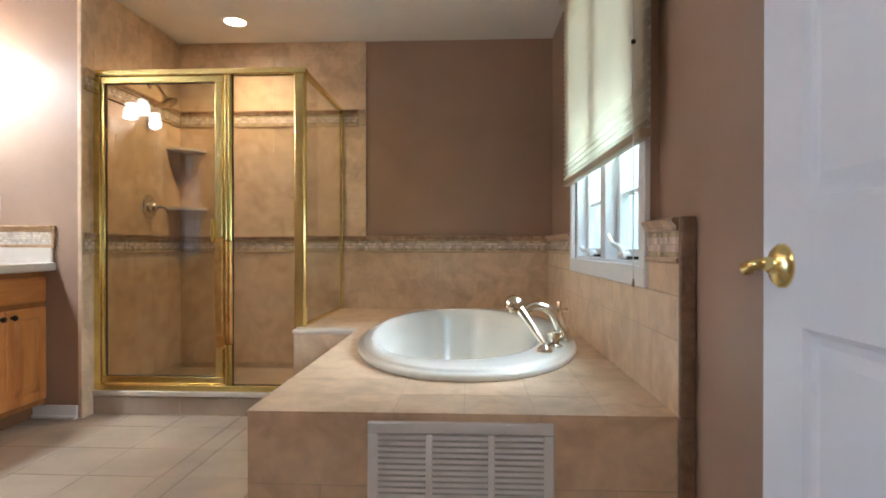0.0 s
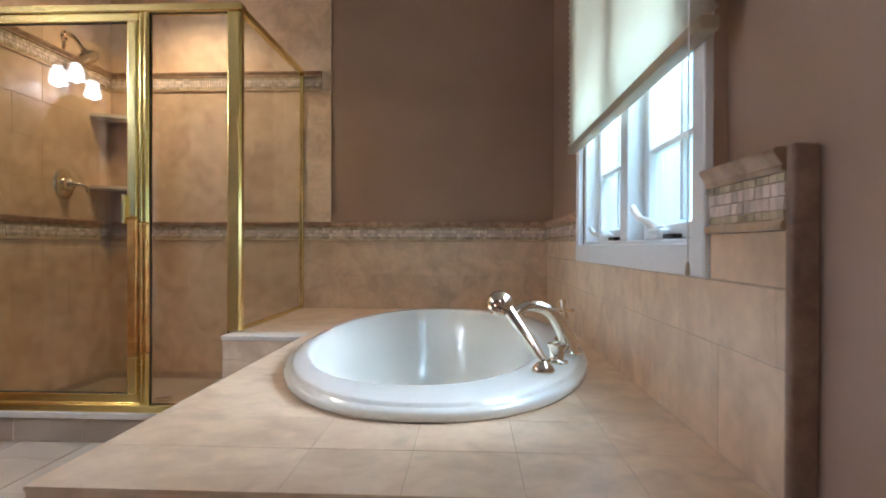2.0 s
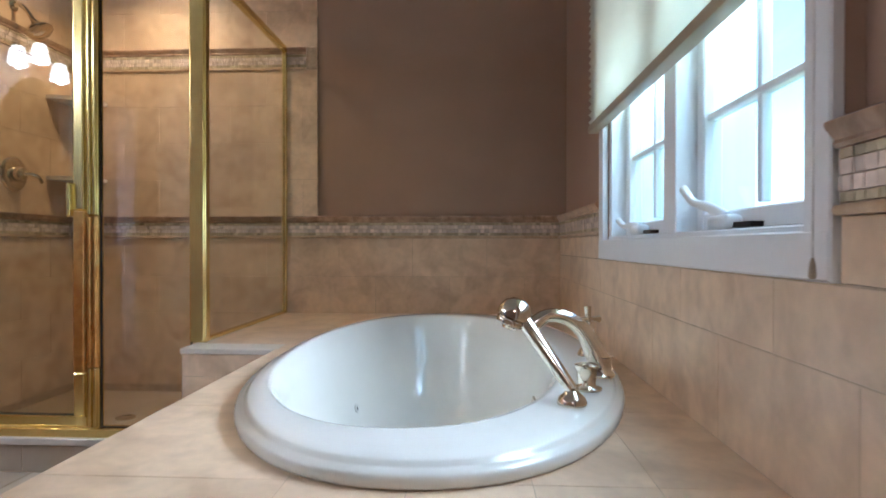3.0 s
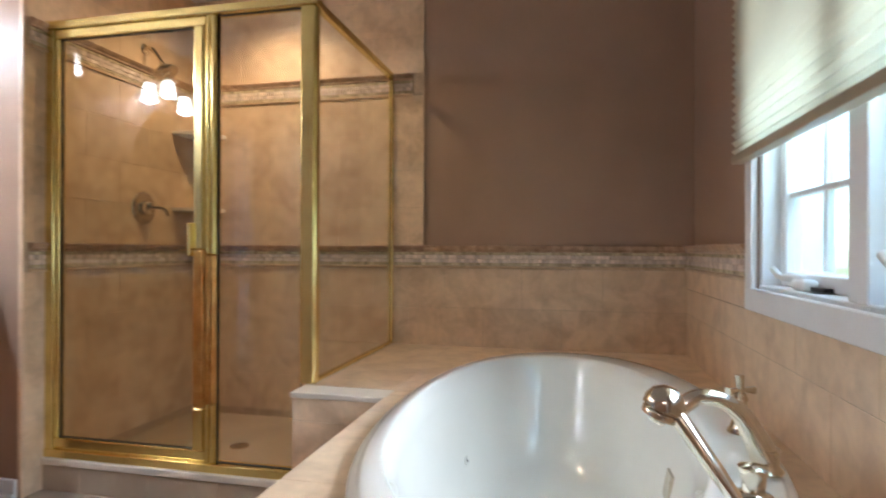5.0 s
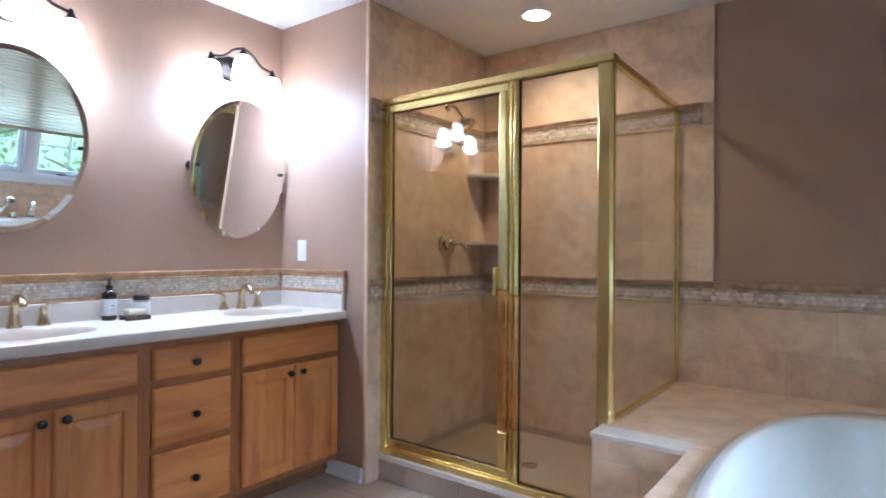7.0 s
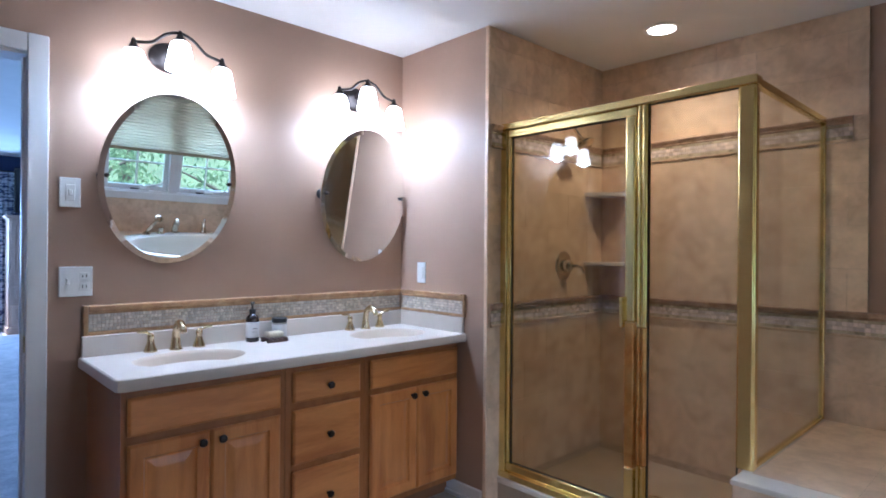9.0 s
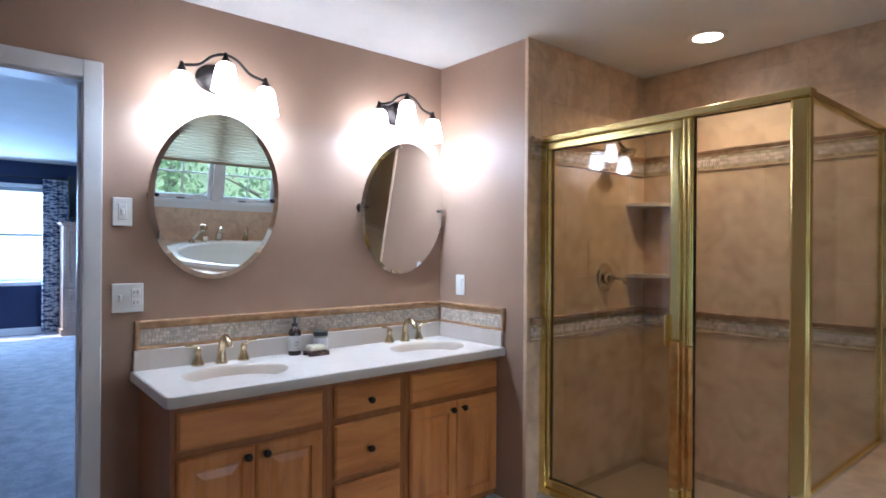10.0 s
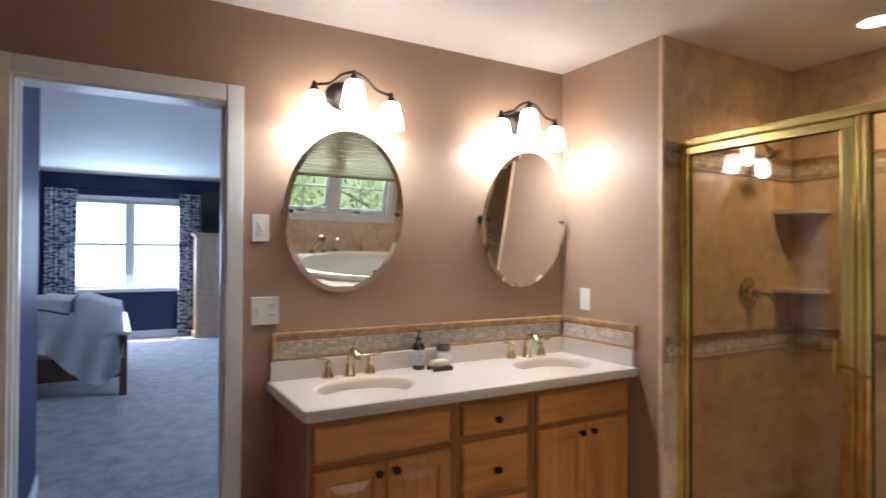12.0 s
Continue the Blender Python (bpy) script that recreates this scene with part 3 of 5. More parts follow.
def counter_slab():
    """The vanity top with two moulded oval bowls."""
    bm = bmesh.new()
    x0, x1, y0, y1 = -2.653, -2.118, 1.362, 2.998
    n = 48
    halves = ((y0, 2.19), (2.19, y1))
    for (a, b), sy in zip(halves, SINKS):
        outer, inner = [], []
        for i in range(n):
            t = 2 * math.pi * i / n
            c, s = math.cos(t), math.sin(t)
            inner.append(Vector((SNX + SNA * c, sy + SNB * s, CT)))
            k = min((x1 - SNX) / c if c > 1e-6 else (x0 - SNX) / c if c < -1e-6 else 9, (b - sy) / s if s > 1e-6 else (a - sy) / s if s < -1e-6 else 9)
            outer.append(Vector((SNX + k * c, sy + k * s, CT)))
        for cx, cy in ((x0, a), (x0, b), (x1, a), (x1, b)):
            j = min(range(n), key=lambda i: (outer[i].x - cx) ** 2 + (outer[i].y - cy) ** 2)
            outer[j] = Vector((cx, cy, CT))
        loft(bm, [outer, inner], True)
        rings = [inner]
        for d, z in ((0.006, -0.004), (0.012, -0.014), (0.022, -0.045), (0.045, -0.085), (0.085, -0.115), (0.135, -0.125)):
            rings.append([Vector((SNX + (SNA - d) * (p.x - SNX) / SNA, sy + (SNB - d) * (p.y - sy) / SNB, CT + z)) for p in inner])
        bowls.append(loft(bmesh.new(), rings, True, (False, True)))
    bmesh.ops.remove_doubles(bm, verts=bm.verts, dist=0.0005)
    edge = [(x1, y1), (x1, y0 + 0.02), (x1 - 0.006, y0 + 0.006), (x1 - 0.02, y0), (x0, y0)]
    prof = [(0.0, 0.0), (0.0065, -0.003), (0.009, -0.010), (0.009, -0.036), (0.004, -0.043), (-0.02, -0.045)]
    rows = []
    for k, (x, y) in enumerate(edge):
        d = Vector(((1, 0), (1, 0), (0.7, -0.7), (0, -1), (0, -1))[k])
        rows.append([Vector((x + d.x * o, y + d.y * o, CT + z)) for o, z in prof])
    loft(bm, rows, False)
    return bm


top = thing("countertop", (-2.39, 2.18, 0.815), "cream solid-surface vanity top with two moulded oval sinks", "countertop")
part("slab", counter_slab(), CULTURED, top, smooth=35)
for b in bowls:
    part("bowl", b, SHADED_BOWL, top, "moulded sink bowl with shading put into its beige", smooth=60)
part("apron", boxed(-2.653, -2.14, 1.385, 2.998, 0.815, 0.82), CULTURED, top)
part("backsplash", boxed(-2.653, -2.634, 1.362, 2.998, CT - 0.01, 0.945, bevel=0.003), CULTURED, top)
part("side_splash", boxed(-2.633, -2.125, 2.981, 2.999, CT - 0.01, 0.945, bevel=0.003), CULTURED, top)
for sy in SINKS:
    part("drain", lathe([(0.022, 0), (0.022, 0.004), (0.016, 0.006), (0.004, 0.008)], (SNX, sy, CT - 0.126), n=20), BRASS, top, "brass sink drain", smooth=40)

# widespread basin faucets
def basin_faucet(y):
    ob = thing("basin_faucet", (-2.60, y, CT), "satin brass widespread basin faucet with two lever handles", "faucet", "basin faucets")
    x = -2.597
    part("spout", tube([(x, y, CT + 0.0), (x, y, CT + 0.06), (x + 0.01, y, CT + 0.098), (x + 0.045, y, CT + 0.118), (x + 0.085, y, CT + 0.10), (x + 0.095, y, CT + 0.082)],
                       [0.024, 0.017, 0.015, 0.016, 0.016, 0.014, 0.013], 16), NICKEL_WARM, ob, smooth=60)
    part("spout_collar", lathe([(0.027, 0), (0.027, 0.005), (0.020, 0.012)], (x, y, CT), n=20), NICKEL_WARM, ob, smooth=50)
    for s in (-1, 1):
        b = part("handle_base", lathe([(0.026, 0), (0.027, 0.004), (0.024, 0.012), (0.016, 0.034), (0.012, 0.052), (0.015, 0.062), (0.012, 0.074), (0.004, 0.080)], (x - 0.005, y + 0.10 * s, CT), n=20), NICKEL_WARM, ob, smooth=50)
        part("lever", tube([(x - 0.005, y + 0.10 * s, CT + 0.070), (x, y + 0.10 * s + 0.02 * s, CT + 0.084), (x + 0.005, y + 0.10 * s + 0.055 * s, CT + 0.088)], [0.008, 0.006, 0.005], 10), NICKEL_WARM, b, smooth=60)


NICKEL_WARM = surface("satin_brass", (0.68, 0.56, 0.36), 0.22, 1.0, vary=0.04, scale=20, fine=90, bump=0.0)
for sy in SINKS:
    basin_faucet(sy + 0.015)

# oval pivot mirrors
def pivot_mirror(y, tilt, yaw):
    zc, x = 1.590, -2.600
    turn = math.tan(radians(yaw))
    lean = math.tan(radians(tilt))
    ob = thing("oval_mirror", (x, y, zc), "frameless oval wall mirror tilted on bronze pivot mounts", "mirror", "oval mirrors")
    a, b = 0.275, 0.357
    def el(d, dx, n=80):
        return [Vector((x + dx + lean * (b - d) * math.sin(2 * math.pi * i / n) + turn * (a - d) * math.cos(2 * math.pi * i / n), y + (a - d) * math.cos(2 * math.pi * i / n), zc + (b - d) * math.sin(2 * math.pi * i / n))) for i in range(n)]
    part("bevel", loft(bmesh.new(), [el(0.0, -0.006), el(0.0, 0.0024), el(0.022, 0.004)], True, (True, False)), BEVEL_MIRROR, ob)
    part("face", loft(bmesh.new(), [el(0.022, 0.003), el(0.022, 0.004)], True, (True, True)), MIRROR, ob)
    for s in (-1, 1):
        py = y + (a - 0.031) * s
        gx = x + turn * (a - 0.031) * s
        m = part("mount", lathe([(0.027, 0), (0.027, 0.005), (0.018, 0.012), (0.011, 0.020), (0.010, gx + 2.650)], (-2.655, py, zc), (1, 0, 0), 18), BRONZE, ob, "dark bronze wall mount", smooth=50)
        part("pivot_pin", lathe([(0.009, 0.002), (0.009, 0.008), (0.006, 0.013), (0.008, 0.018), (0.004, 0.021)], (gx, py, zc), (1, 0, 0), 14), BRONZE, m, "dark bronze pivot screw", smooth=50)


for y, tilt, yaw in ((1.682, 8.0, 3.0), (2.694, 7.0, 0.7)):
    pivot_mirror(y, tilt, yaw)

# three-light vanity fixtures
def vanity_light(y):
    ob = thing("vanity_light", (-2.655, y, 2.10), "dark bronze three-light vanity fixture with lit frosted shades", "wall light", "vanity lights")
    x = -2.525
    bp = [[Vector((-2.655 + dx, y + r * math.cos(t), 2.125 + r * 0.72 * math.sin(t))) for t in [2 * math.pi * i / 36 for i in range(36)]] for r, dx in ((0.088, 0.0), (0.088, 0.008), (0.078, 0.016), (0.03, 0.022))]
    part("backplate", loft(bmesh.new(), bp, True, (True, True)), BRONZE, ob, smooth=40)
    part("stem", tube([(-2.645, y, 2.125), (-2.60, y, 2.15), (x, y, 2.195)], 0.008, 10), BRONZE, ob, smooth=60)
    part("arm", tube([(x, y - 0.178, 2.124), (x, y - 0.150, 2.128), (x, y - 0.105, 2.141), (x, y - 0.055, 2.184), (x, y, 2.202), (x, y + 0.055, 2.184), (x, y + 0.105, 2.141), (x, y + 0.150, 2.128), (x, y + 0.178, 2.124)], 0.0065, 10), BRONZE, ob, smooth=60)
    for dy, zt in ((-0.178, 2.124), (0.0, 2.198), (0.178, 2.124)):
        s = part("socket", lathe([(0.006, 0.014), (0.009, 0.008), (0.011, -0.004), (0.020, -0.022), (0.026, -0.030), (0.024, -0.034)], (x, y + dy, zt), n=18), BRONZE, ob, "dark bronze socket cup", smooth=50)
        part("shade", lathe([(0.024, -0.030), (0.036, -0.040), (0.042, -0.06), (0.050, -0.105), (0.058, -0.150), (0.0545, -0.150), (0.046, -0.105), (0.038, -0.06)], (x, y + dy, zt), n=26), LIT_SHADE, s, "glowing frosted glass shade", smooth=60)
        lamp("bulb", "POINT", (x, y + dy, zt - 0.140), BULB_W, (0.60, 0.80, 1.0), 0.03)


BULB_W = 1.85
for y in (1.688, 2.655):
    vanity_light(y)

# ---- window over the tub ----
win = structure("window_1", bmesh.new(), WHITE_TRIM, "white casement window with two sashes", "window")
CX0, CX1 = 0.718, 0.7372
bm = bmesh.new()
box(bm, CX0, CX1, 1.743, W0 + 0.004, 0.82, 2.32, bevel=0.003)
box(bm, CX0, CX1, W1 - 0.004, 3.09, 0.82, 2.32, bevel=0.003)
box(bm, CX0 - 0.001, CX1, 1.745, 3.088, 0.821, WZ0 + 0.004, bevel=0.003)
box(bm, CX0 - 0.001, CX1, 1.745, 3.088, WZ1 - 0.004, 2.319, bevel=0.003)
part("casing", bm, WHITE_TRIM, win)
bm = bmesh.new()
for a, b in ((W0, W0 + 0.03), (W1 - 0.03, W1), (2.374, 2.456)):
    box(bm, 0.742, 0.93, a, b, WZ0 + 0.012, WZ1 - 0.012, bevel=0.003)
box(bm, 0.740, 0.935, W0, W1, WZ0, WZ0 + 0.015, bevel=0.003)
box(bm, 0.740, 0.935, W0, W1, WZ1 - 0.03, WZ1, bevel=0.003)
part("jamb", bm, WHITE_TRIM, win)
for a, b in ((W0 + 0.031, 2.373), (2.457, W1 - 0.031)):
    sash = part("sash", bmesh.new(), WHITE_TRIM, win)
    z0, z1 = WZ0 + 0.016, WZ1 - 0.031
    bm = bmesh.new()
    for y0, y1, p, q in ((a, a + 0.038, z0, z1), (b - 0.038, b, z0, z1), (a + 0.038, b - 0.038, z0, z0 + 0.042), (a + 0.038, b - 0.038, z1 - 0.06, z1)):
        box(bm, 0.792, 0.837, y0, y1, p, q, bevel=0.004)
    sash.data = mesh_of("sash", bm, WHITE_TRIM)
    bm = bmesh.new()
    for z in (1.163, 1.52, 1.88):
        box(bm, 0.802, 0.827, a + 0.034, b - 0.034, z - 0.008, z + 0.008, bevel=0.003)
    box(bm, 0.803, 0.826, (a + b) / 2 - 0.007, (a + b) / 2 + 0.007, z0 + 0.05, z1 - 0.05, bevel=0.003)
    part("muntin", bm, WHITE_TRIM, sash)
    pn = part("pane", boxed(0.812, 0.817, a + 0.034, b - 0.034, z0 + 0.035, z1 - 0.05), PANE, sash, "clear glass pane")
    pn.visible_shadow = False
    # crank operator and folding handle on the stool
    cy = b - 0.20 if a < 2.2 else b - 0.24
    rise = 0.045 if a < 2.2 else 0.012
    op = part("crank", boxed(0.750, 0.788, cy - 0.05, cy + 0.045, WZ0 + 0.015, WZ0 + 0.046, bevel=0.012, seg=3), PLASTIC, win, "white window crank", smooth=50)
    part("crank_handle", tube([(0.775, cy, WZ0 + 0.038), (0.765, cy + 0.05, WZ0 + 0.040 + rise * 0.5), (0.752, cy + 0.11, WZ0 + 0.034 + rise), (0.745, cy + 0.155, WZ0 + 0.050 + rise * 1.4)], [0.016, 0.012, 0.009, 0.010], 10), PLASTIC, op, smooth=60)
    part("hinge_bracket", boxed(0.766, 0.789, cy - 0.12, cy - 0.03, WZ0 + 0.019, WZ0 + 0.029), BRONZE, op, "dark metal hinge arm")
part("lock_lever", tube([(0.775, 2.415, 1.16), (0.763, 2.418, 1.13), (0.748, 2.42, 1.075)], [0.008, 0.010, 0.005], 10), PLASTIC, win, "white sash lock lever", smooth=60)

# cellular shade
SHADE_CLOTH = surface("ivory_shade_cloth", (0.75, 0.70, 0.60), 0.8, vary=0.06, scale=5, fine=200, bump=0.2)
nt = SHADE_CLOTH.node_tree
tr, mx = nt.nodes.new("ShaderNodeBsdfTranslucent"), nt.nodes.new("ShaderNodeMixShader")
tr.inputs["Color"].default_value = (0.82, 0.78, 0.69, 1)
mx.inputs[0].default_value = 0.6
nt.links.new(nt.nodes["Principled BSDF"].outputs[0], mx.inputs[1])
nt.links.new(tr.outputs[0], mx.inputs[2])
nt.links.new(mx.outputs[0], nt.nodes["Material Output"].inputs["Surface"])
shade = thing("cellular_shade", (0.71, 2.43, 2.32), "ivory cellular window shade lowered halfway, with pull cord", "window shade")
SY0, SY1, SZ0, SZ1 = 1.680, 3.118, 1.278, 2.33
cells = 36
bm = bmesh.new()
ch = (SZ1 - 0.045 - SZ0 - 0.028) / cells
prof_f, prof_b = [], []
for i in range(cells):
    z = SZ0 + 0.028 + i * ch
    prof_f += [(0.699, z), (0.686, z + ch / 2)]
    prof_b += [(0.706, z), (0.719, z + ch / 2)]
for prof in (prof_f, prof_b):
    loft(bm, [[Vector((x, y, z)) for x, z in prof] for y in (SY0, SY1)], False)
part("pleats", bm, SHADE_CLOTH, shade)
part("bottom_rail", boxed(0.684, 0.722, SY0, SY1, SZ0, SZ0 + 0.028, bevel=0.005, seg=2), surface("tan_rail", (0.42, 0.33, 0.22), 0.4, vary=0.05, bump=0.02), shade, "tan bottom rail", smooth=40)
part("head_rail", boxed(0.668, 0.730, SY0, SY1 + 0.03, SZ1 - 0.045, SZ1, bevel=0.004, seg=2), surface("ivory_rail", (0.66, 0.60, 0.48), 0.4, vary=0.03, bump=0.02), shade, "ivory head rail", smooth=40)
cord = part("pull_cord", tube([(0.672, 1.70, SZ1 - 0.04), (0.672, 1.70, 0.845)], 0.0016, 6), PLASTIC, shade, "thin white pull cord")
part("tassel", lathe([(0.0015, 0.022), (0.0035, 0.014), (0.0045, 0.0), (0.003, -0.004)], (0.672, 1.70, 0.832), n=12), surface("tan_tassel", (0.45, 0.36, 0.25), 0.5, bump=0.0), cord, "tan cord tassel", smooth=50)
part("cord_stop", lathe([(0.002, 0.008), (0.007, 0.004), (0.007, -0.004), (0.002, -0.008)], (0.672, 1.70, 1.57), n=12), BRONZE, cord, "dark cord stop", smooth=50)

# ---- air grille in the deck front ----
gr = thing("air_grille", (0.153, 1.483, 0.0), "white louvred return air grille in the tub deck", "vent grille")
G0, G1, GT, GB = -0.097, 0.403, 0.479, 0.02
bm = bmesh.new()
box(bm, G0, G1, 1.466, 1.482, GT - 0.03, GT, bevel=0.003)
box(bm, G0, G1, 1.466, 1.482, GB, GB + 0.03, bevel=0.003)
box(bm, G0, G0 + 0.028, 1.466, 1.482, GB + 0.03, GT - 0.03, bevel=0.003)
box(bm, G1 - 0.028, G1, 1.466, 1.482, GB + 0.03, GT - 0.03, bevel=0.003)
part("frame", bm, WHITE_TRIM, gr)
# thin black sheet: the darkness between the louvres put into its colour
part("backing", boxed(G0 + 0.02, G1 - 0.02, 1.4815, 1.4825, GB + 0.02, GT - 0.02), BLACK_GAP, gr, "black sheet for the dark gaps behind the louvres")
for i in (1, 2):
    gx = G0 + (G1 - G0) * i / 3
    part("mullion", boxed(gx - 0.009, gx + 0.009, 1.464, 1.481, GB + 0.03, GT - 0.03, bevel=0.002), WHITE_TRIM, gr)
zz = GB + 0.036
while zz < GT - 0.04:
    for i in range(3):
        x0, x1 = G0 + max(0.026, i / 3 * 0.5 + 0.008), G0 + min(0.474, (i + 1) / 3 * 0.5 - 0.008)
        bm = bmesh.new()
        extrude(bm, [(x0, 1.468, zz), (x0, 1.468, zz + 0.0090), (x0, 1.481, zz + 0.0148), (x0, 1.481, zz + 0.0105)], (1, 0, 0), x1 - x0)
        part("louvre", bm, WHITE_TRIM, gr)
    zz += 0.0157

# ---- entry door standing open along the east wall ----
door = thing("door_1", (0.70, 0.15, 0.01), "white six-panel door standing open against the wall", "door", kind="structure")
def leaf():
    bm = bmesh.new()
    y0, y1, z0, z1, xf, xb = 0.15, 0.945, 0.01, 2.03, 0.682, 0.717
    ys = [y0, y0 + 0.115, 0.49, 0.605, y1 - 0.115, y1]
    zs = [z0, 0.24, 0.828, 1.015, 1.56, 1.66, 1.91, z1]
    for i in range(5):
        for j in range(7):
            a, b, c, d = ys[i], ys[i + 1], zs[j], zs[j + 1]
            q = lambda t, x: [Vector((x, a + t, c + t)), Vector((x, b - t, c + t)), Vector((x, b - t, d - t)), Vector((x, a + t, d - t))]
            if i in (1, 3) and j in (1, 3, 5):
                loft(bm, [q(0, xf), q(0.010, xf + 0.008), q(0.022, xf + 0.008), q(0.042, xf + 0.002)], True, (False, True))
            else:
                bm.faces.new([bm.verts.new(p) for p in q(0, xf)])
    loft(bm, [[Vector((x, y, z)) for y, z in ((y0, z0), (y1, z0), (y1, z1), (y0, z1))] for x in (xf, xb)], True, (False, True))
    bmesh.ops.remove_doubles(bm, verts=bm.verts, dist=0.0004)
    return bm


DOOR_PAINT = surface("cool_white_door_paint", (0.79, 0.79, 0.81), 0.30, vary=0.02, scale=4, fine=120, bump=0.04)
lf = part("leaf", leaf(), DOOR_PAINT, door)
kn = part("rose", lathe([(0.036, 0), (0.036, 0.004), (0.030, 0.010), (0.014, 0.015), (0.011, 0.024)], (0.682, 0.885, 0.92), (-1, 0, 0), 26), BRASS, lf, "polished brass door rose", smooth=50)
part("lever", tube([(0.662, 0.883, 0.923), (0.650, 0.884, 0.923), (0.642, 0.892, 0.921), (0.642, 0.908, 0.916), (0.645, 0.922, 0.915), (0.646, 0.928, 0.916)], [0.011, 0.011, 0.009, 0.011, 0.013, 0.010], 14), BRASS, kn, "polished brass lever handle", smooth=60)
for z in (0.25, 1.02, 1.80):
    part("hinge", boxed(0.700, 0.722, 0.138, 0.152, z - 0.045, z + 0.045, bevel=0.003), BRASS, door, "brass hinge")

# ---- doorway to the bedroom ----
frame1 = structure("door_frame", bmesh.new(), WHITE_TRIM, "white painted casing round the bedroom doorway", "door frame")
bm = bmesh.new()
for x0, x1 in ((-2.655, -2.637), (-2.798, -2.78)):
    for a, b in ((D0 - 0.058, D0 + 0.006), (D1 - 0.006, D1 + 0.062)):
        box(bm, x0, x1, a, b, 0, DZ + 0.064, bevel=0.004, seg=2)
    box(bm, x0 + 0.001, x1 - 0.001, D0 + 0.006, D1 - 0.006, DZ - 0.006, DZ + 0.063, bevel=0.004, seg=2)
part("casing", bm, WHITE_TRIM, frame1)
bm = bmesh.new()
box(bm, -2.779, -2.656, D0, D0 + 0.016, 0, DZ)
box(bm, -2.779, -2.656, D1 - 0.004, D1, 0, DZ)
box(bm, -2.779, -2.656, D0 + 0.016, D1 - 0.004, DZ - 0.016, DZ)
box(bm, -2.735, -2.70, D1 - 0.013, D1 - 0.004, 0, DZ - 0.016)
box(bm, -2.735, -2.70, D0 + 0.016, D0 + 0.028, 0, DZ - 0.016)
part("jamb", bm, WHITE_TRIM, frame1)
part("strike_plate", boxed(-2.69, -2.662, D1 - 0.0065, D1 - 0.0035, 0.90, 0.96), BRASS, frame1, "small brass strike plate")

# ---- bedroom ----
BX, BZ = -11.0, 2.68
CARPET = surface("grey_beige_carpet", (0.43, 0.40, 0.41), 0.95, vary=0.75, scale=7.0, fine=45, bump=1.0, second=(0.27, 0.255, 0.27), amount=0.5, edge=(0.35, 0.65), distort=0.3, sheen=0.3, spec=0.1)
structure("bedroom_floor", boxed(BX - 0.15, -2.80, -3.6, 5.2, -0.12, 0.0), CARPET, "grey-beige cut-pile bedroom carpet", "carpet")
structure("bedroom_ceiling", boxed(BX - 0.15, -2.80, -3.6, 5.2, BZ, BZ + 0.1), CEILING_PAINT, "white bedroom ceiling", "ceiling")
bm = bmesh.new()
BW0, BW1, BWZ0, BWZ1 = 0.20, 1.86, 0.82, 2.27
box(bm, BX - 0.15, BX, -3.6, BW0, 0, BZ)
box(bm, BX - 0.15, BX, BW1, 5.2, 0, BZ)
box(bm, BX - 0.15, BX, BW0, BW1, 0, BWZ0)
box(bm, BX - 0.15, BX, BW0, BW1, BWZ1, BZ)
bwall = structure("bedroom_wall_west", bm, NAVY, "navy painted bedroom wall with a double window", "wall")
# the opening in the y 5.1 wall is added for the unseen fill window
bm = bmesh.new()
box(bm, BX, -2.80, -3.6, -3.5, 0, BZ)
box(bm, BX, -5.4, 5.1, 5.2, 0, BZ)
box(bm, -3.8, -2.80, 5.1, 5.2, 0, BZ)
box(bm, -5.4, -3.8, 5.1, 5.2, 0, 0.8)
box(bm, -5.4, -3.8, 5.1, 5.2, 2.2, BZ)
structure("bedroom_walls_side", bm, NAVY, "navy painted bedroom side walls", "wall")
bm = bmesh.new()
box(bm, -2.80, -2.785, -3.5, D0 - 0.06, 0, BZ)
box(bm, -2.80, -2.785, D1 + 0.064, 5.1, 0, BZ)
box(bm, -2.80, -2.785, D0 - 0.06, D1 + 0.064, DZ + 0.066, BZ)
structure("bedroom_wall_east", bm, NAVY, "navy painted wall round the bathroom doorway", "wall")
structure("bedroom_wall_return", boxed(-4.28, -2.80, 0.26, 0.40, 0, BZ), NAVY, "navy painted wall return beside the doorway", "wall")
bm = bmesh.new()
box(bm, -4.29, -2.80, 0.40, 0.412, 0, 0.10, bevel=0.003)
box(bm, -4.292, -4.28, 0.26, 0.412, 0, 0.099, bevel=0.003)
structure("baseboard_1", bm, WHITE_TRIM, "white painted baseboard", "baseboard")
structure("baseboard_2", boxed(BX, BX + 0.014, -3.5, 5.1, 0, 0.11, bevel=0.003), WHITE_TRIM, "white painted baseboard", "baseboard")

bwin = structure("window_2", bmesh.new(), WHITE_TRIM, "white double-hung bedroom window pair, bright outside", "window")
bm = bmesh.new()
for y0, y1, z0, z1 in ((BW0 - 0.07, BW0, BWZ0 - 0.06, BWZ1 + 0.07), (BW1, BW1 + 0.07, BWZ0 - 0.06, BWZ1 + 0.07), (BW0, BW1, BWZ1, BWZ1 + 0.069), (BW0, BW1, BWZ0 - 0.059, BWZ0)):
    box(bm, BX, BX + 0.02, y0, y1, z0, z1, bevel=0.003)
box(bm, BX, BX + 0.05, BW0 - 0.09, BW1 + 0.09, BWZ0 - 0.02, BWZ0 + 0.005, bevel=0.004)
part("casing", bm, WHITE_TRIM, bwin)
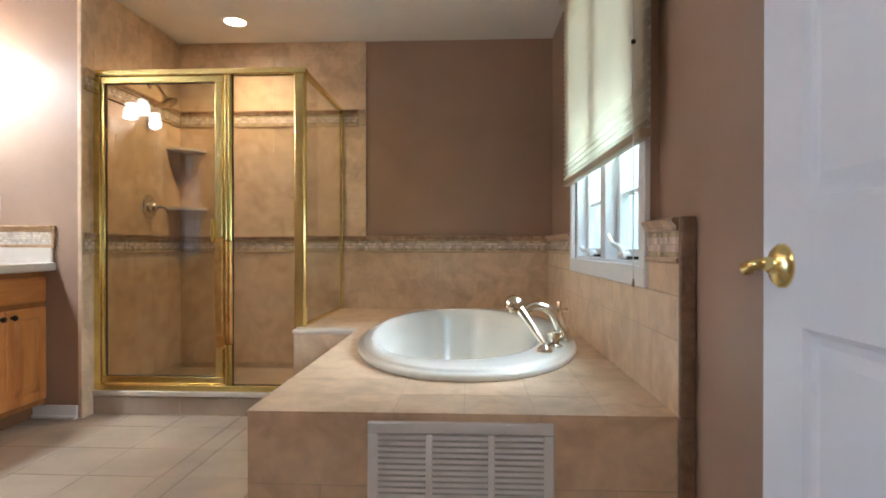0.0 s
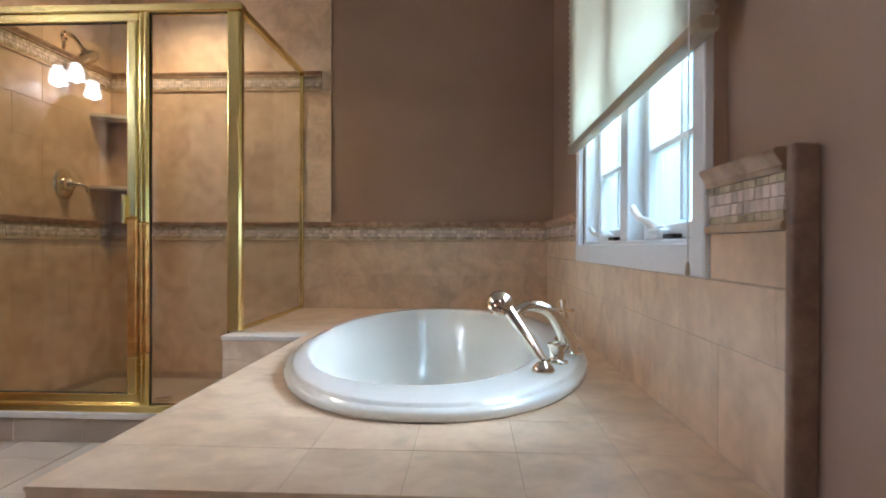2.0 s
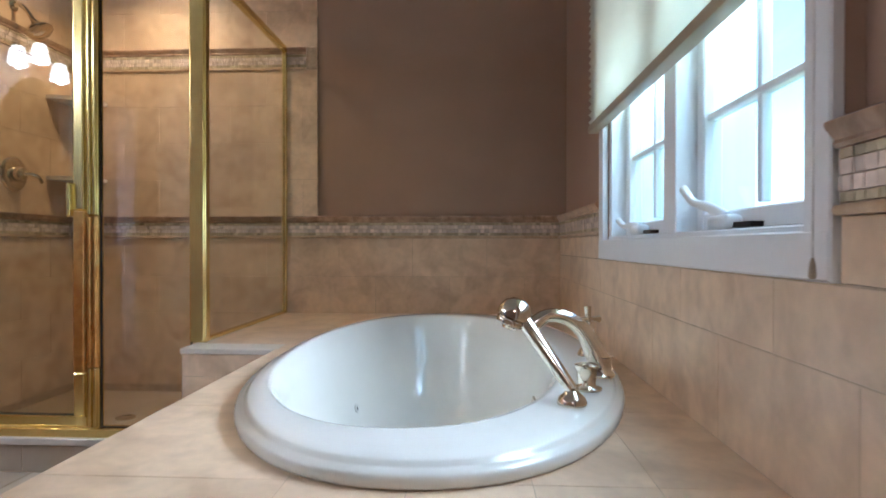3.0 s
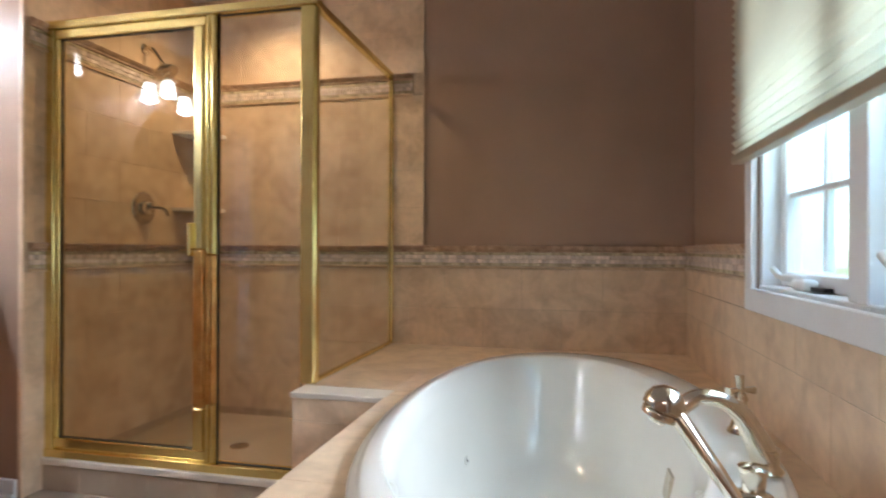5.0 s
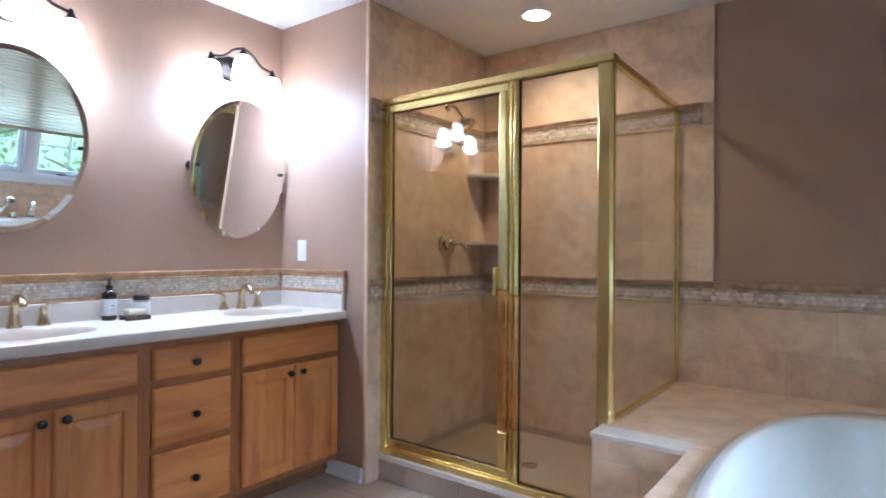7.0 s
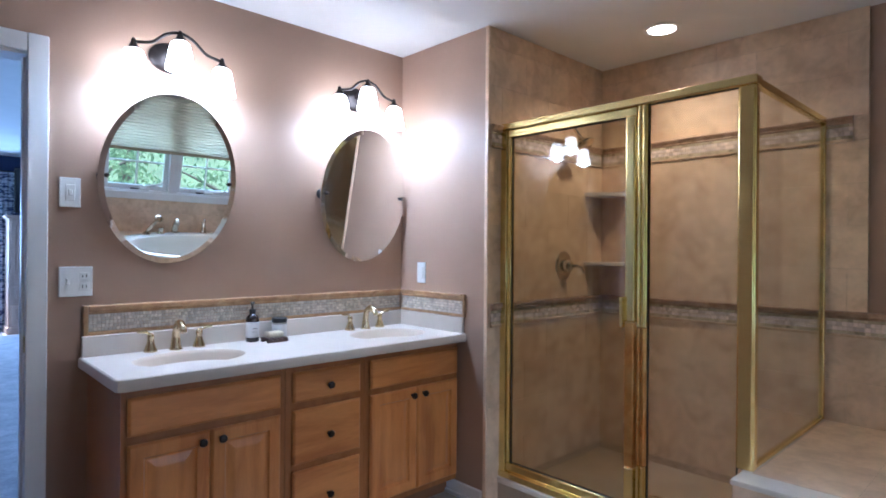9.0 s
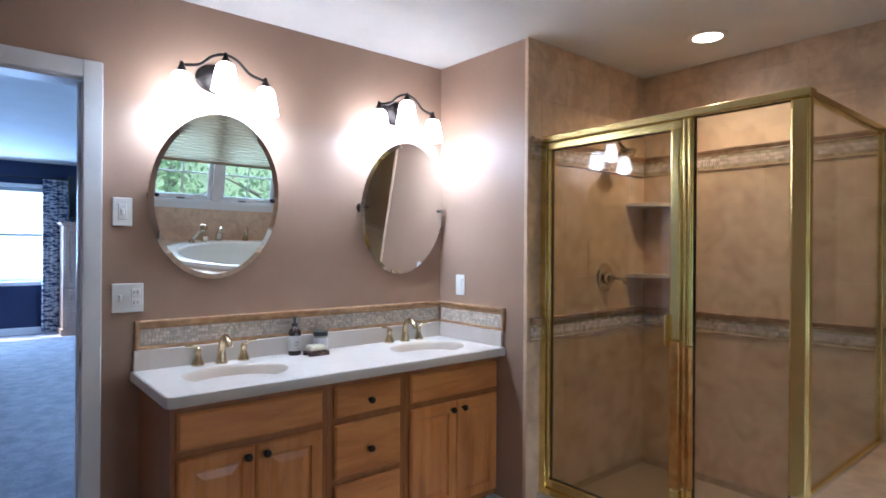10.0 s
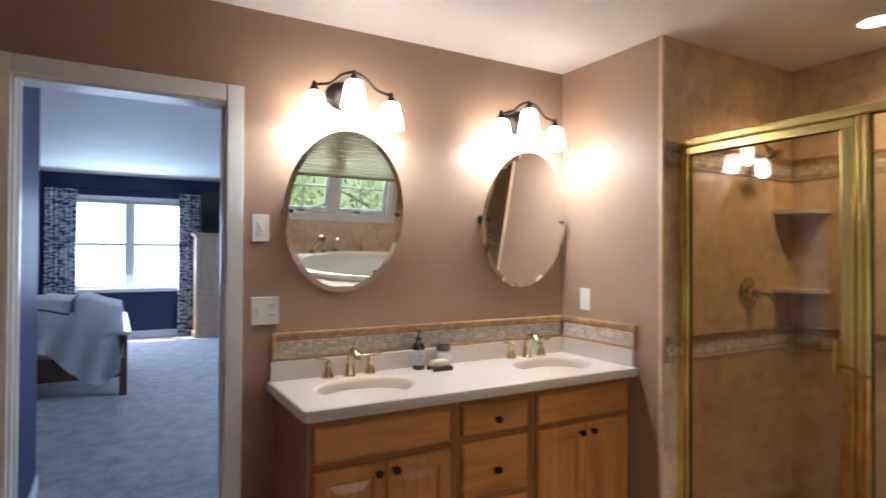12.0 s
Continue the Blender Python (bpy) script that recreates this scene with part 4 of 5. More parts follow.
for y0, y1 in ((BW0, 1.005), (1.055, BW1)):
    bm = bmesh.new()
    for a, b, c, d in ((y0, y0 + 0.045, BWZ0, BWZ1), (y1 - 0.045, y1, BWZ0, BWZ1), (y0 + 0.045, y1 - 0.045, BWZ0, BWZ0 + 0.06), (y0 + 0.045, y1 - 0.045, BWZ1 - 0.05, BWZ1), (y0 + 0.045, y1 - 0.045, 1.525, 1.57)):
        box(bm, BX - 0.09, BX - 0.05, a, b, c, d, bevel=0.003)
    s = part("sash", bm, WHITE_TRIM, bwin)
    p = part("pane", boxed(BX - 0.073, BX - 0.069, y0 + 0.04, y1 - 0.04, BWZ0 + 0.05, BWZ1 - 0.04), PANE, s, "clear glass pane")
    p.visible_shadow = False
part("mullion", boxed(BX - 0.11, BX - 0.02, 1.005, 1.055, BWZ0, BWZ1, bevel=0.003), WHITE_TRIM, bwin)

# added side window, out of view, as the source of the bed's fill
fill_win = structure("window_3", bmesh.new(), WHITE_TRIM, "white frame of an added, unseen bedroom side window", "window")
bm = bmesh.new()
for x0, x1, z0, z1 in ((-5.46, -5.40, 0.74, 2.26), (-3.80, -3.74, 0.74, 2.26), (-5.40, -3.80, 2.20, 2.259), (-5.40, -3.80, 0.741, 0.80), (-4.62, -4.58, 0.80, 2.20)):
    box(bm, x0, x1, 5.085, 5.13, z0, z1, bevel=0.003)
part("casing", bm, WHITE_TRIM, fill_win)

# patterned curtains
m, n, l, p = nodes_of("navy_white_ikat_cloth")
geo, mp, wv, rp = n.new("ShaderNodeNewGeometry"), n.new("ShaderNodeMapping"), n.new("ShaderNodeTexNoise"), n.new("ShaderNodeValToRGB")
mp.inputs["Scale"].default_value = (3.0, 13, 44)
wv.inputs["Scale"].default_value, wv.inputs["Detail"].default_value = 1.0, 3
rp.color_ramp.elements[0].position, rp.color_ramp.elements[1].position = 0.42, 0.56
rp.color_ramp.elements[0].color, rp.color_ramp.elements[1].color = (0.03, 0.045, 0.12, 1), (0.62, 0.63, 0.66, 1)
l.new(geo.outputs["Position"], mp.inputs["Vector"])
l.new(mp.outputs[0], wv.inputs["Vector"])
l.new(wv.outputs["Fac"], rp.inputs["Fac"])
l.new(rp.outputs["Color"], p.inputs["Base Color"])
p.inputs["Roughness"].default_value = 0.9
IKAT = m


def curtain(y0, y1):
    bm = bmesh.new()
    n = 60
    rows = []
    for z, k in ((2.42, 0.6), (2.30, 1.0), (1.2, 1.1), (0.03, 1.25)):
        rows.append([Vector((BX + 0.11 + 0.028 * k * math.sin(i / n * math.pi * 13 + 0.3 * z), y0 + (y1 - y0) * i / n + 0.006 * math.sin(i * 0.9 + z), z)) for i in range(n + 1)])
    loft(bm, rows, False)
    back = [[v + Vector((-0.004, 0, 0)) for v in r] for r in rows]
    loft(bm, back, False)
    return solo("curtain", bm, IKAT, "navy and white patterned curtain beside the window", "curtain", smooth=180, base=(BX + 0.11, (y0 + y1) / 2, 0.03))


for a, b in ((-0.14, 0.29), (1.75, 2.14)):
    tagged(curtain(a, b), group="bedroom curtains")
rod = thing("curtain_rod", (BX + 0.11, 1.0, 2.43), "thin dark metal curtain rod above the window", "curtain rod")
part("rod", tube([(BX + 0.11, -0.22, 2.43), (BX + 0.11, 2.22, 2.43)], 0.010, 10), BRONZE, rod, smooth=60)
for y in (-0.2, 2.2):
    part("bracket", tube([(BX, y, 2.43), (BX + 0.11, y, 2.43)], 0.008, 8), BRONZE, rod)

# armoire with television
PINE = surface("pale_pine", (0.53, 0.36, 0.27), 0.45, vary=0.1, scale=6, fine=50, bump=0.03, stretch=(1, 3, 0.5), second=(0.44, 0.29, 0.21), amount=0.5)
AX, AY0, AY1, AT = -10.46, 1.955, 3.05, 1.75
arm = thing("armoire", ((AX - 10.98) / 2, 2.5, 0), "pale pine armoire with panelled doors over two drawers", "armoire")
bm = boxed(-10.98, AX - 0.02, AY0 + 0.03, AY1 - 0.03, 0.10, AT - 0.05)
box(bm, -10.98, AX + 0.02, AY0, AY1, AT - 0.05, AT - 0.02, bevel=0.006)
box(bm, -10.98, AX + 0.04, AY0 - 0.02, AY1 + 0.02, AT - 0.02, AT, bevel=0.006)
box(bm, -10.98, AX, AY0 + 0.005, AY1 - 0.005, 0, 0.10, bevel=0.006)
part("case", bm, PINE, arm)
for y0, y1, z0, z1, nm in ((AY0 + 0.05, 2.495, 0.74, AT - 0.08, "door"), (2.505, AY1 - 0.05, 0.74, AT - 0.08, "door"), (AY0 + 0.05, AY1 - 0.05, 0.46, 0.70, "drawer"), (AY0 + 0.05, AY1 - 0.05, 0.14, 0.42, "drawer")):
    bm = bmesh.new()
    q = lambda d, x: [Vector((x, y0 + d, z0 + d)), Vector((x, y1 - d, z0 + d)), Vector((x, y1 - d, z1 - d)), Vector((x, y0 + d, z1 - d))]
    loft(bm, [q(0, AX - 0.02), q(0.004, AX), q(0.06, AX), q(0.07, AX - 0.012), q(0.09, AX - 0.004)], True, (False, True))
    f = part(nm, bm, PINE, arm)
    for ky in ((y0 + 0.17, y1 - 0.17) if nm == "drawer" else ((y1 - 0.03,) if y0 < 2.3 else (y0 + 0.03,))):
        part("knob", lathe([(0.008, 0), (0.008, 0.012), (0.018, 0.02), (0.010, 0.03)], (AX, ky, (z0 + z1) / 2), (1, 0, 0), 12), PINE, f, smooth=50)
tv = thing("television", (-10.6, 2.6, AT), "black flat television standing on the armoire", "television")
SCREEN = surface("black_screen", (0.012, 0.012, 0.014), 0.12, vary=0.0, bump=0.0)
part("body", boxed(-10.64, -10.60, 2.06, 3.2, AT + 0.05, AT + 0.72, bevel=0.008), BLACK_GAP, tv)
part("screen", boxed(-10.60, -10.598, 2.08, 3.18, AT + 0.075, AT + 0.70), SCREEN, tv, "dark glossy screen")
part("stand", boxed(-10.74, -10.50, 2.40, 2.85, AT, AT + 0.055, bevel=0.006), BLACK_GAP, tv)

# bed
SHEET = surface("white_duvet_cloth", (0.80, 0.80, 0.82), 0.9, vary=0.05, scale=3, fine=90, bump=0.3, sheen=0.2)
BEDWOOD = surface("dark_cherry_wood", (0.10, 0.045, 0.025), 0.35, vary=0.2, scale=6, fine=40, bump=0.03, stretch=(1, 1, 4))
bed = thing("bed", (-7.6, -0.2, 0), "dark wood bed with a white duvet hanging over the side", "bed")
part("side_rail", boxed(-6.72, -6.68, -1.3, 0.84, 0.18, 0.40, bevel=0.006), BEDWOOD, bed)
part("far_rail", boxed(-8.62, -8.58, -1.3, 0.84, 0.18, 0.40, bevel=0.006), BEDWOOD, bed)
part("mattress", boxed(-8.56, -6.74, -1.25, 0.80, 0.30, 0.78, bevel=0.05, seg=3), SHEET, bed, smooth=50)
for x in (-6.69, -8.61):
    part("foot_post", boxed(x - 0.035, x + 0.035, 0.845, 0.915, 0, 0.60, bevel=0.006), BEDWOOD, bed)
part("footboard", boxed(-8.57, -6.73, 0.862, 0.90, 0.22, 0.56, bevel=0.006), BEDWOOD, bed)
part("foot_cap", boxed(-8.70, -6.60, 0.83, 0.95, 0.60, 0.635, bevel=0.008), surface("pale_cap_wood", (0.55, 0.50, 0.47), 0.4, vary=0.05, bump=0.02), bed, "pale footboard cap")
part("headboard", boxed(-8.66, -6.66, -1.42, -1.34, 0, 1.35, bevel=0.01), BEDWOOD, bed)
STRIPE = surface("faded_navy_cloth", (0.10, 0.115, 0.20), 0.9, vary=0.1, scale=20, fine=200, bump=0.1)
duv = bmesh.new()
ny, rows = 46, []
for j in range(15):
    v = j / 14
    row = []
    for i in range(ny + 1):
        y = -1.0 + 1.88 * i / ny
        foot = max(0.0, (y - 0.42) / 0.46)
        top = 0.93 - 0.10 * foot ** 2.4 + 0.012 * math.sin(i * 0.7)
        hem = 0.40 + 0.05 * math.sin(y * 9) - 0.29 * min(1.0, max(0.0, (y - 0.28) / 0.42)) + 0.10 * max(0.0, (y - 0.74) / 0.14)
        if j < 5:
            x, z = -8.5 + (1.72) * j / 4, top + (0 if 0 < j else -0.08)
        else:
            w = (j - 4) / 10
            x = -6.78 + 0.115 * math.sin(min(1, w * 2.4) * math.pi / 2) + 0.018 * math.sin(i * 1.15 + j * 0.5) * w
            z = top + (hem - top) * w ** 1.15
        row.append(Vector((x, y, z)))
    rows.append(row)
loft(duv, rows, False)
bmesh.ops.solidify(duv, geom=list(duv.faces), thickness=0.025)
dv = solo("duvet", duv, SHEET, "white duvet with a navy stripe draped over the bed", "duvet", smooth=60, base=(-7.6, -0.05, 0.80))
st = bmesh.new()
loft(st, [[rows[j][i] + Vector((0.016 if j > 4 else 0, 0, 0.016)) for j in range(2, 7)] for i in (35, 36)], False)
part("stripe", st, STRIPE, dv, "navy stripe")
st = bmesh.new()
loft(st, [[r[i] + Vector((0.018, 0, 0.012)) for i in range(0, 36)] for r in (rows[6], [p + Vector((0, 0, -0.02)) for p in rows[6]])], False)
part("border_stripe", st, STRIPE, dv, "navy stripe")
for x in (-7.1, -8.0):
    bm = bmesh.new()
    bmesh.ops.create_uvsphere(bm, u_segments=20, v_segments=12, radius=1)
    for v in bm.verts:
        s = 1 - 0.12 * (v.co.x * v.co.y) ** 2
        v.co = Vector((x + 0.34 * v.co.x * s, -1.02 + 0.22 * v.co.y * s, 1.02 + 0.13 * v.co.z * (1 - 0.3 * abs(v.co.x * v.co.y))))
    tagged(solo("pillow", bm, SHEET, "plump white pillow at the head of the bed", "pillow", smooth=180, base=(x, -1.02, 0.9)), group="bed pillows")

# ---- tile cladding, bands and floor ----
grout("grout_bed", wall_north, -1.973, -0.581, 4.0690, 4.083, 0.05, 2.44)
grout("grout_bed", wall_north, -0.581, 0.738, 4.0682, 4.083, 0.49, 1.02)
NT = 4.0755
lay(wall_north, "y", -1, NT, (-1.968, -0.774), courses(LOWER[:2], 0.138), mat=TILE)
lay(wall_north, "y", -1, NT, (-1.968, 0.735), courses(LOWER[2:], 0.138), mat=TILE)
for rows, s in ((UPPER, 0.138), (TOP, 0.338)):
    lay(wall_north, "y", -1, NT, (-1.968, -0.581), courses(rows, s), mat=TILE)
grout("grout_bed", wall_shower, -1.973, -1.9634, 3.0, 4.083, 0.0, 2.44)
for rows, s in ((LOWER, 3.3), (UPPER, 3.3), (TOP, 3.5)):
    lay(wall_shower, "x", 1, -1.968, (3.004, 4.073), courses(rows, s), depth=0.006, mat=TILE)
lay(wall_shower, "x", 1, -1.968, (3.004, 3.09), [(0.0, 0.10, [])], depth=0.006, mat=TILE)
grout("grout_bed", wall_east, 0.7292, 0.763, 1.465, 4.083, 0.0, 0.82)
grout("wainscot_backing", wall_east, 0.7345, 0.763, 3.091, 4.083, 0.82, 1.026)
grout("wainscot_backing", wall_east, 0.7345, 0.763, 1.468, 1.742, 0.82, 1.026)
lay(wall_east, "x", -1, 0.7335, (1.467, 4.073), [(0.50, 0.70, cuts(1.70, 0.40)), (0.70, 0.818, cuts(1.50, 0.40))], depth=0.005, mat=TILE)
lay(wall_east, "x", -1, 0.7335, (3.095, 4.073), [(0.82, 0.906, cuts(3.1, 0.40))], depth=0.005, mat=TILE)
lay(wall_east, "x", -1, 0.7335, (1.467, 1.738), [(0.82, 0.906, [])], depth=0.005, mat=TILE)

# deck front, left side, top and ledge
lay(deck, "y", -1, 1.491, (-0.433, 0.735), [(0.0, 0.10, cuts(-0.03, 0.40)), (0.10, 0.30, cuts(0.17, 0.40)), (0.30, 0.4935, cuts(-0.03, 0.40))], mat=TILE)
lay(deck, "x", -1, -0.425, (1.484, 2.976), [(0.0, 0.10, cuts(1.9, 0.40)), (0.10, 0.30, cuts(1.7, 0.40)), (0.30, 0.4935, cuts(1.9, 0.40))], mat=TILE)
lay(deck, "y", -1, 2.988, (-0.774, -0.434), [(0.0, 0.20, []), (0.20, 0.40, [-0.6]), (0.40, 0.480, [])], mat=TILE)
lay(deck, "x", -1, -0.772, (2.988, 4.073), [(0.06, 0.26, cuts(3.2, 0.40)), (0.26, 0.46, cuts(3.4, 0.40))], mat=TILE, depth=0.006)
part("ledge_edge", boxed(-0.781, -0.425, 2.976, 3.09, 0.480, 0.500, bevel=0.003), MARBLE, deck, "cream marble ledge edge")
part("ledge_edge", boxed(-0.781, -0.745, 3.09, 4.073, 0.480, 0.500, bevel=0.003), MARBLE, deck, "cream marble ledge edge")
yc = [1.482, 1.676, 1.87, 2.27, 2.67, 3.07, 3.47, 3.87, 4.073]
xc = [-0.435, -0.03, 0.163, 0.355, 0.545, 0.732]
for i, (x0, x1) in enumerate(zip(xc, xc[1:])):
    for y0, y1 in zip(yc, yc[1:]):
        corners = [abs((x - TX) / 0.475) ** TP + abs((y - TY) / 0.955) ** TP for x in (x0, x1) for y in (y0, y1)]
        if max(corners) < 1:
            continue
        bm = outside_oval(bmesh.new(), x0 + 0.0007, x1 - 0.0007, y0 + 0.0007, y1 - 0.0007, 0.4925, 0.50, 0.475, 0.955)
        if not bm.verts:
            bm.free()
            continue
        part("tile", bm, TILE, deck)
for y0, y1 in ((3.092, 3.47), (3.47, 3.87), (3.87, 4.073)):
    part("tile", boxed(-0.743, -0.436, y0 + 0.001, y1 - 0.001, 0.4925, 0.50), TILE, deck)


def band(name, label, parent_axis, plane, sign, u0, u1, z0=0.906, ends=(False, False), h=0.121, rail=None):
    """A decorative border: two stone rails with rows of small mosaic between them."""
    def put(d, u, z):
        return (plane + sign * d, u, z) if parent_axis == "x" else (u, plane + sign * d, z)
    mid = (u0 + u1) / 2
    ob = thing(name, put(0, mid, z0), label, "tile border", "tile borders")
    def bar3(nm, prof, a, b, mat):
        u = a
        while u < b - 0.002:
            v = min(u + random.uniform(0.12, 0.2), b)
            v = b if b - v < 0.04 else v
            part(nm, loft(bmesh.new(), [[Vector(put(d, q, z0 + z)) for d, z in prof] for q in (u + 0.0003, v - 0.0003)], True, (True, True)), mat, ob, smooth=50)
            u = v
    bar3("lower_rail", [(0, 0), (0.014, 0.001), (0.017, 0.007), (0.014, 0.014), (0, 0.015)], u0, u1, rail or PALE_RAIL)
    t = h - 0.036
    bar3("upper_rail", [(0, t), (0.013, t + 0.001), (0.016, t + 0.006), (0.014, t + 0.011), (0.018, t + 0.016), (0.026, t + 0.026), (0.027, t + 0.033), (0.022, t + 0.036), (0, t + 0.036)], u0, u1, rail or RAIL_STONE)
    part("grout_bed", loft(bmesh.new(), [[Vector(put(d, u, z)) for d, z in ((0, z0 + 0.014), (0.007, z0 + 0.014), (0.007, z0 + t + 0.001), (0, z0 + t + 0.001))] for u in (u0 + 0.001, u1 - 0.001)], True, (True, True)), GROUT, ob)
    zlo, zhi = z0 + 0.016, z0 + t
    g = (zhi - zlo) * 0.2
    if rail:
        kinds = [("pearl_mosaic", SHELL, [(zlo + g * k, zlo + g * (k + 1)) for k in range(5)], 0.0135)]
    else:
        kinds = [("olive_mosaic", MOSAIC_GREEN, [(zlo, zlo + g), (zhi - g, zhi)], 0.020), ("pink_mosaic", MOSAIC_PINK, [(zlo + g, (zlo + zhi) / 2), ((zlo + zhi) / 2, zhi - g)], 0.0205)]
    for nm, mat, rows, w in kinds:
        bm = bmesh.new()
        for za, zb in rows:
            u = u0 + 0.002
            while u < u1 - 0.004:
                v = min(u + w * random.uniform(0.85, 1.25), u1 - 0.002)
                d = 0.0095 + random.uniform(-0.0006, 0.0012)
                r0 = [Vector(put(0.006, x, z)) for x, z in ((u + 0.0006, za + 0.0006), (v - 0.0006, za + 0.0006), (v - 0.0006, zb - 0.0006), (u + 0.0006, zb - 0.0006))]
                tl = [random.uniform(-0.0009, 0.0009) for _ in range(4)]
                r1 = [Vector(put(d + tl[k], x, z)) for k, (x, z) in enumerate(((u + 0.0011, za + 0.0011), (v - 0.0011, za + 0.0011), (v - 0.0011, zb - 0.0011), (u + 0.0011, zb - 0.0011)))]
                loft(bm, [r0, r1], True, (False, True))
                u = v
        part(nm, bm, mat, ob)["kind"] = "stuff"
    return ob


PALE_RAIL = surface("sand_stone_rail", (0.60, 0.43, 0.28), 0.35, vary=0.2, scale=20, fine=110, bump=0.2, second=(0.44, 0.29, 0.17), amount=0.5, per_object=0.2)
HONEY = surface("honey_stone_rail", (0.58, 0.36, 0.18), 0.38, vary=0.2, scale=20, fine=110, bump=0.2, second=(0.38, 0.20, 0.09), amount=0.5, per_object=0.2)
BAND = "brown stone border with small pink mosaic"
band("tile_border", BAND + " above the tub", "y", 4.0735, -1, -0.744, 0.728)
band("tile_border", BAND + " inside the shower", "y", 4.0735, -1, -1.955, -0.776)
band("tile_border", BAND + " high in the shower", "y", 4.0735, -1, -1.955, -0.640, z0=1.822)
band("tile_border", BAND + " along the shower side", "x", -1.967, 1, 3.02, 4.06)
band("tile_border", BAND + " high along the shower side", "x", -1.967, 1, 3.02, 4.06, z0=1.822)
band("tile_border", BAND + " beside the window", "x", 0.7335, -1, 3.095, 4.06)
band("tile_border", BAND + " by the window", "x", 0.7335, -1, 1.467, 1.738)
band("tile_border", "honey stone border with shell mosaic above the vanity", "x", -2.6545, 1, 1.385, 2.985, z0=0.946, rail=HONEY)
band("tile_border", "honey stone border with shell mosaic beside the vanity", "y", 2.9995, -1, -2.63, -2.125, z0=0.946, rail=HONEY)

# stone trim that ends the east wall's tile, its shade put into the colour
bm = boxed(0.722, 0.7628, 1.446, 1.466, 0.505, 1.030, bevel=0.006, seg=3)
box(bm, 0.722, 0.7628, 1.446, 1.4665, 0.0, 0.505, bevel=0.006, seg=3)
solo("trim_1", bm, surface("shaded_stone_trim", (0.30, 0.185, 0.12), 0.4, vary=0.3, scale=20, fine=110, bump=0.4, second=(0.17, 0.10, 0.065)), "brown stone end trim of the wall tile, darkened as shaded", "tile trim", smooth=50, kind="structure")
for y0, y1 in ((1.372, 1.385),):
    solo("trim_2", boxed(-2.655, -2.637, y0 - 0.005, y1, 0.946, 1.066, bevel=0.004, seg=2), HONEY, "honey stone end piece of the vanity border", "tile trim", smooth=50, kind="structure")
solo("trim_3", boxed(-2.125, -2.112, 2.98, 3.0, 0.946, 1.066, bevel=0.004, seg=2), HONEY, "honey stone end piece of the vanity border", "tile trim", smooth=50, kind="structure")
structure("trim_4", boxed(-1.985, -1.961, 2.994, 3.004, 0.0, 2.44, bevel=0.003), TILE, "bullnose tile edge at the shower corner", "tile trim")

bm = bmesh.new()
box(bm, -2.24, -1.986, 2.984, 3.0, 0.0, 0.075, bevel=0.004)
box(bm, -2.24, -1.986, 2.972, 2.984, 0.0, 0.022, bevel=0.006, seg=2)
structure("baseboard_3", bm, WHITE_TRIM, "white painted baseboard beside the vanity", "baseboard")
structure("baseboard_4", boxed(0.749, 0.763, 0.95, 1.445, 0.0, 0.085, bevel=0.004), WHITE_TRIM, "white painted baseboard", "baseboard")

# switches and outlets
def plate(name, label, cat, y, z, w, h, draw, side=False):
    c = (-2.655, y, z) if not side else (y, 3.0, z)
    ob = thing(name, c, label, cat)
    def put(a, b, c0, d, z0, z1):
        return (-2.655 + c0, -2.655 + d, a, b, z0, z1) if not side else (a, b, 3.0 - d, 3.0 - c0, z0, z1)
    part("cover", boxed(*put(y - w / 2, y + w / 2, 0, 0.006, z - h / 2, z + h / 2), bevel=0.0025, seg=2), PLASTIC, ob)
    for nm, a, b, z0, z1, d, mt in draw:
        part(nm, boxed(*put(y + a, y + b, 0.005, d, z + z0, z + z1), bevel=0.001), mt, ob)
    return ob


ROCK = [("paddle", -0.017, 0.017, -0.034, 0.034, 0.010, PLASTIC)]
plate("light_switch", "white rocker light switch beside the doorway", "light switch", 1.321, 1.515, 0.072, 0.116, [("toggle_frame", -0.016, 0.016, -0.032, 0.032, 0.0075, PLASTIC), ("toggle", -0.006, 0.006, -0.011, 0.011, 0.013, PLASTIC)])
HOLE = surface("dark_slot", (0.08, 0.075, 0.07), 0.6, bump=0.0)
plate("outlet", "white double-gang switch and duplex outlet plate", "outlet", 1.343, 1.164, 0.116, 0.118, [
    ("toggle", -0.034, -0.024, -0.012, 0.012, 0.014, PLASTIC), ("socket", 0.012, 0.046, 0.006, 0.036, 0.0075, PLASTIC), ("socket", 0.012, 0.046, -0.036, -0.006, 0.0075, PLASTIC),
    ("slot", 0.021, 0.024, 0.016, 0.028, 0.0085, HOLE), ("slot", 0.034, 0.037, 0.016, 0.028, 0.0085, HOLE), ("slot", 0.021, 0.024, -0.026, -0.014, 0.0085, HOLE), ("slot", 0.034, 0.037, -0.026, -0.014, 0.0085, HOLE)])
plate("light_switch", "white decora switch plate on the shower return wall", "light switch", -2.468, 1.17, 0.070, 0.116, ROCK, side=True)

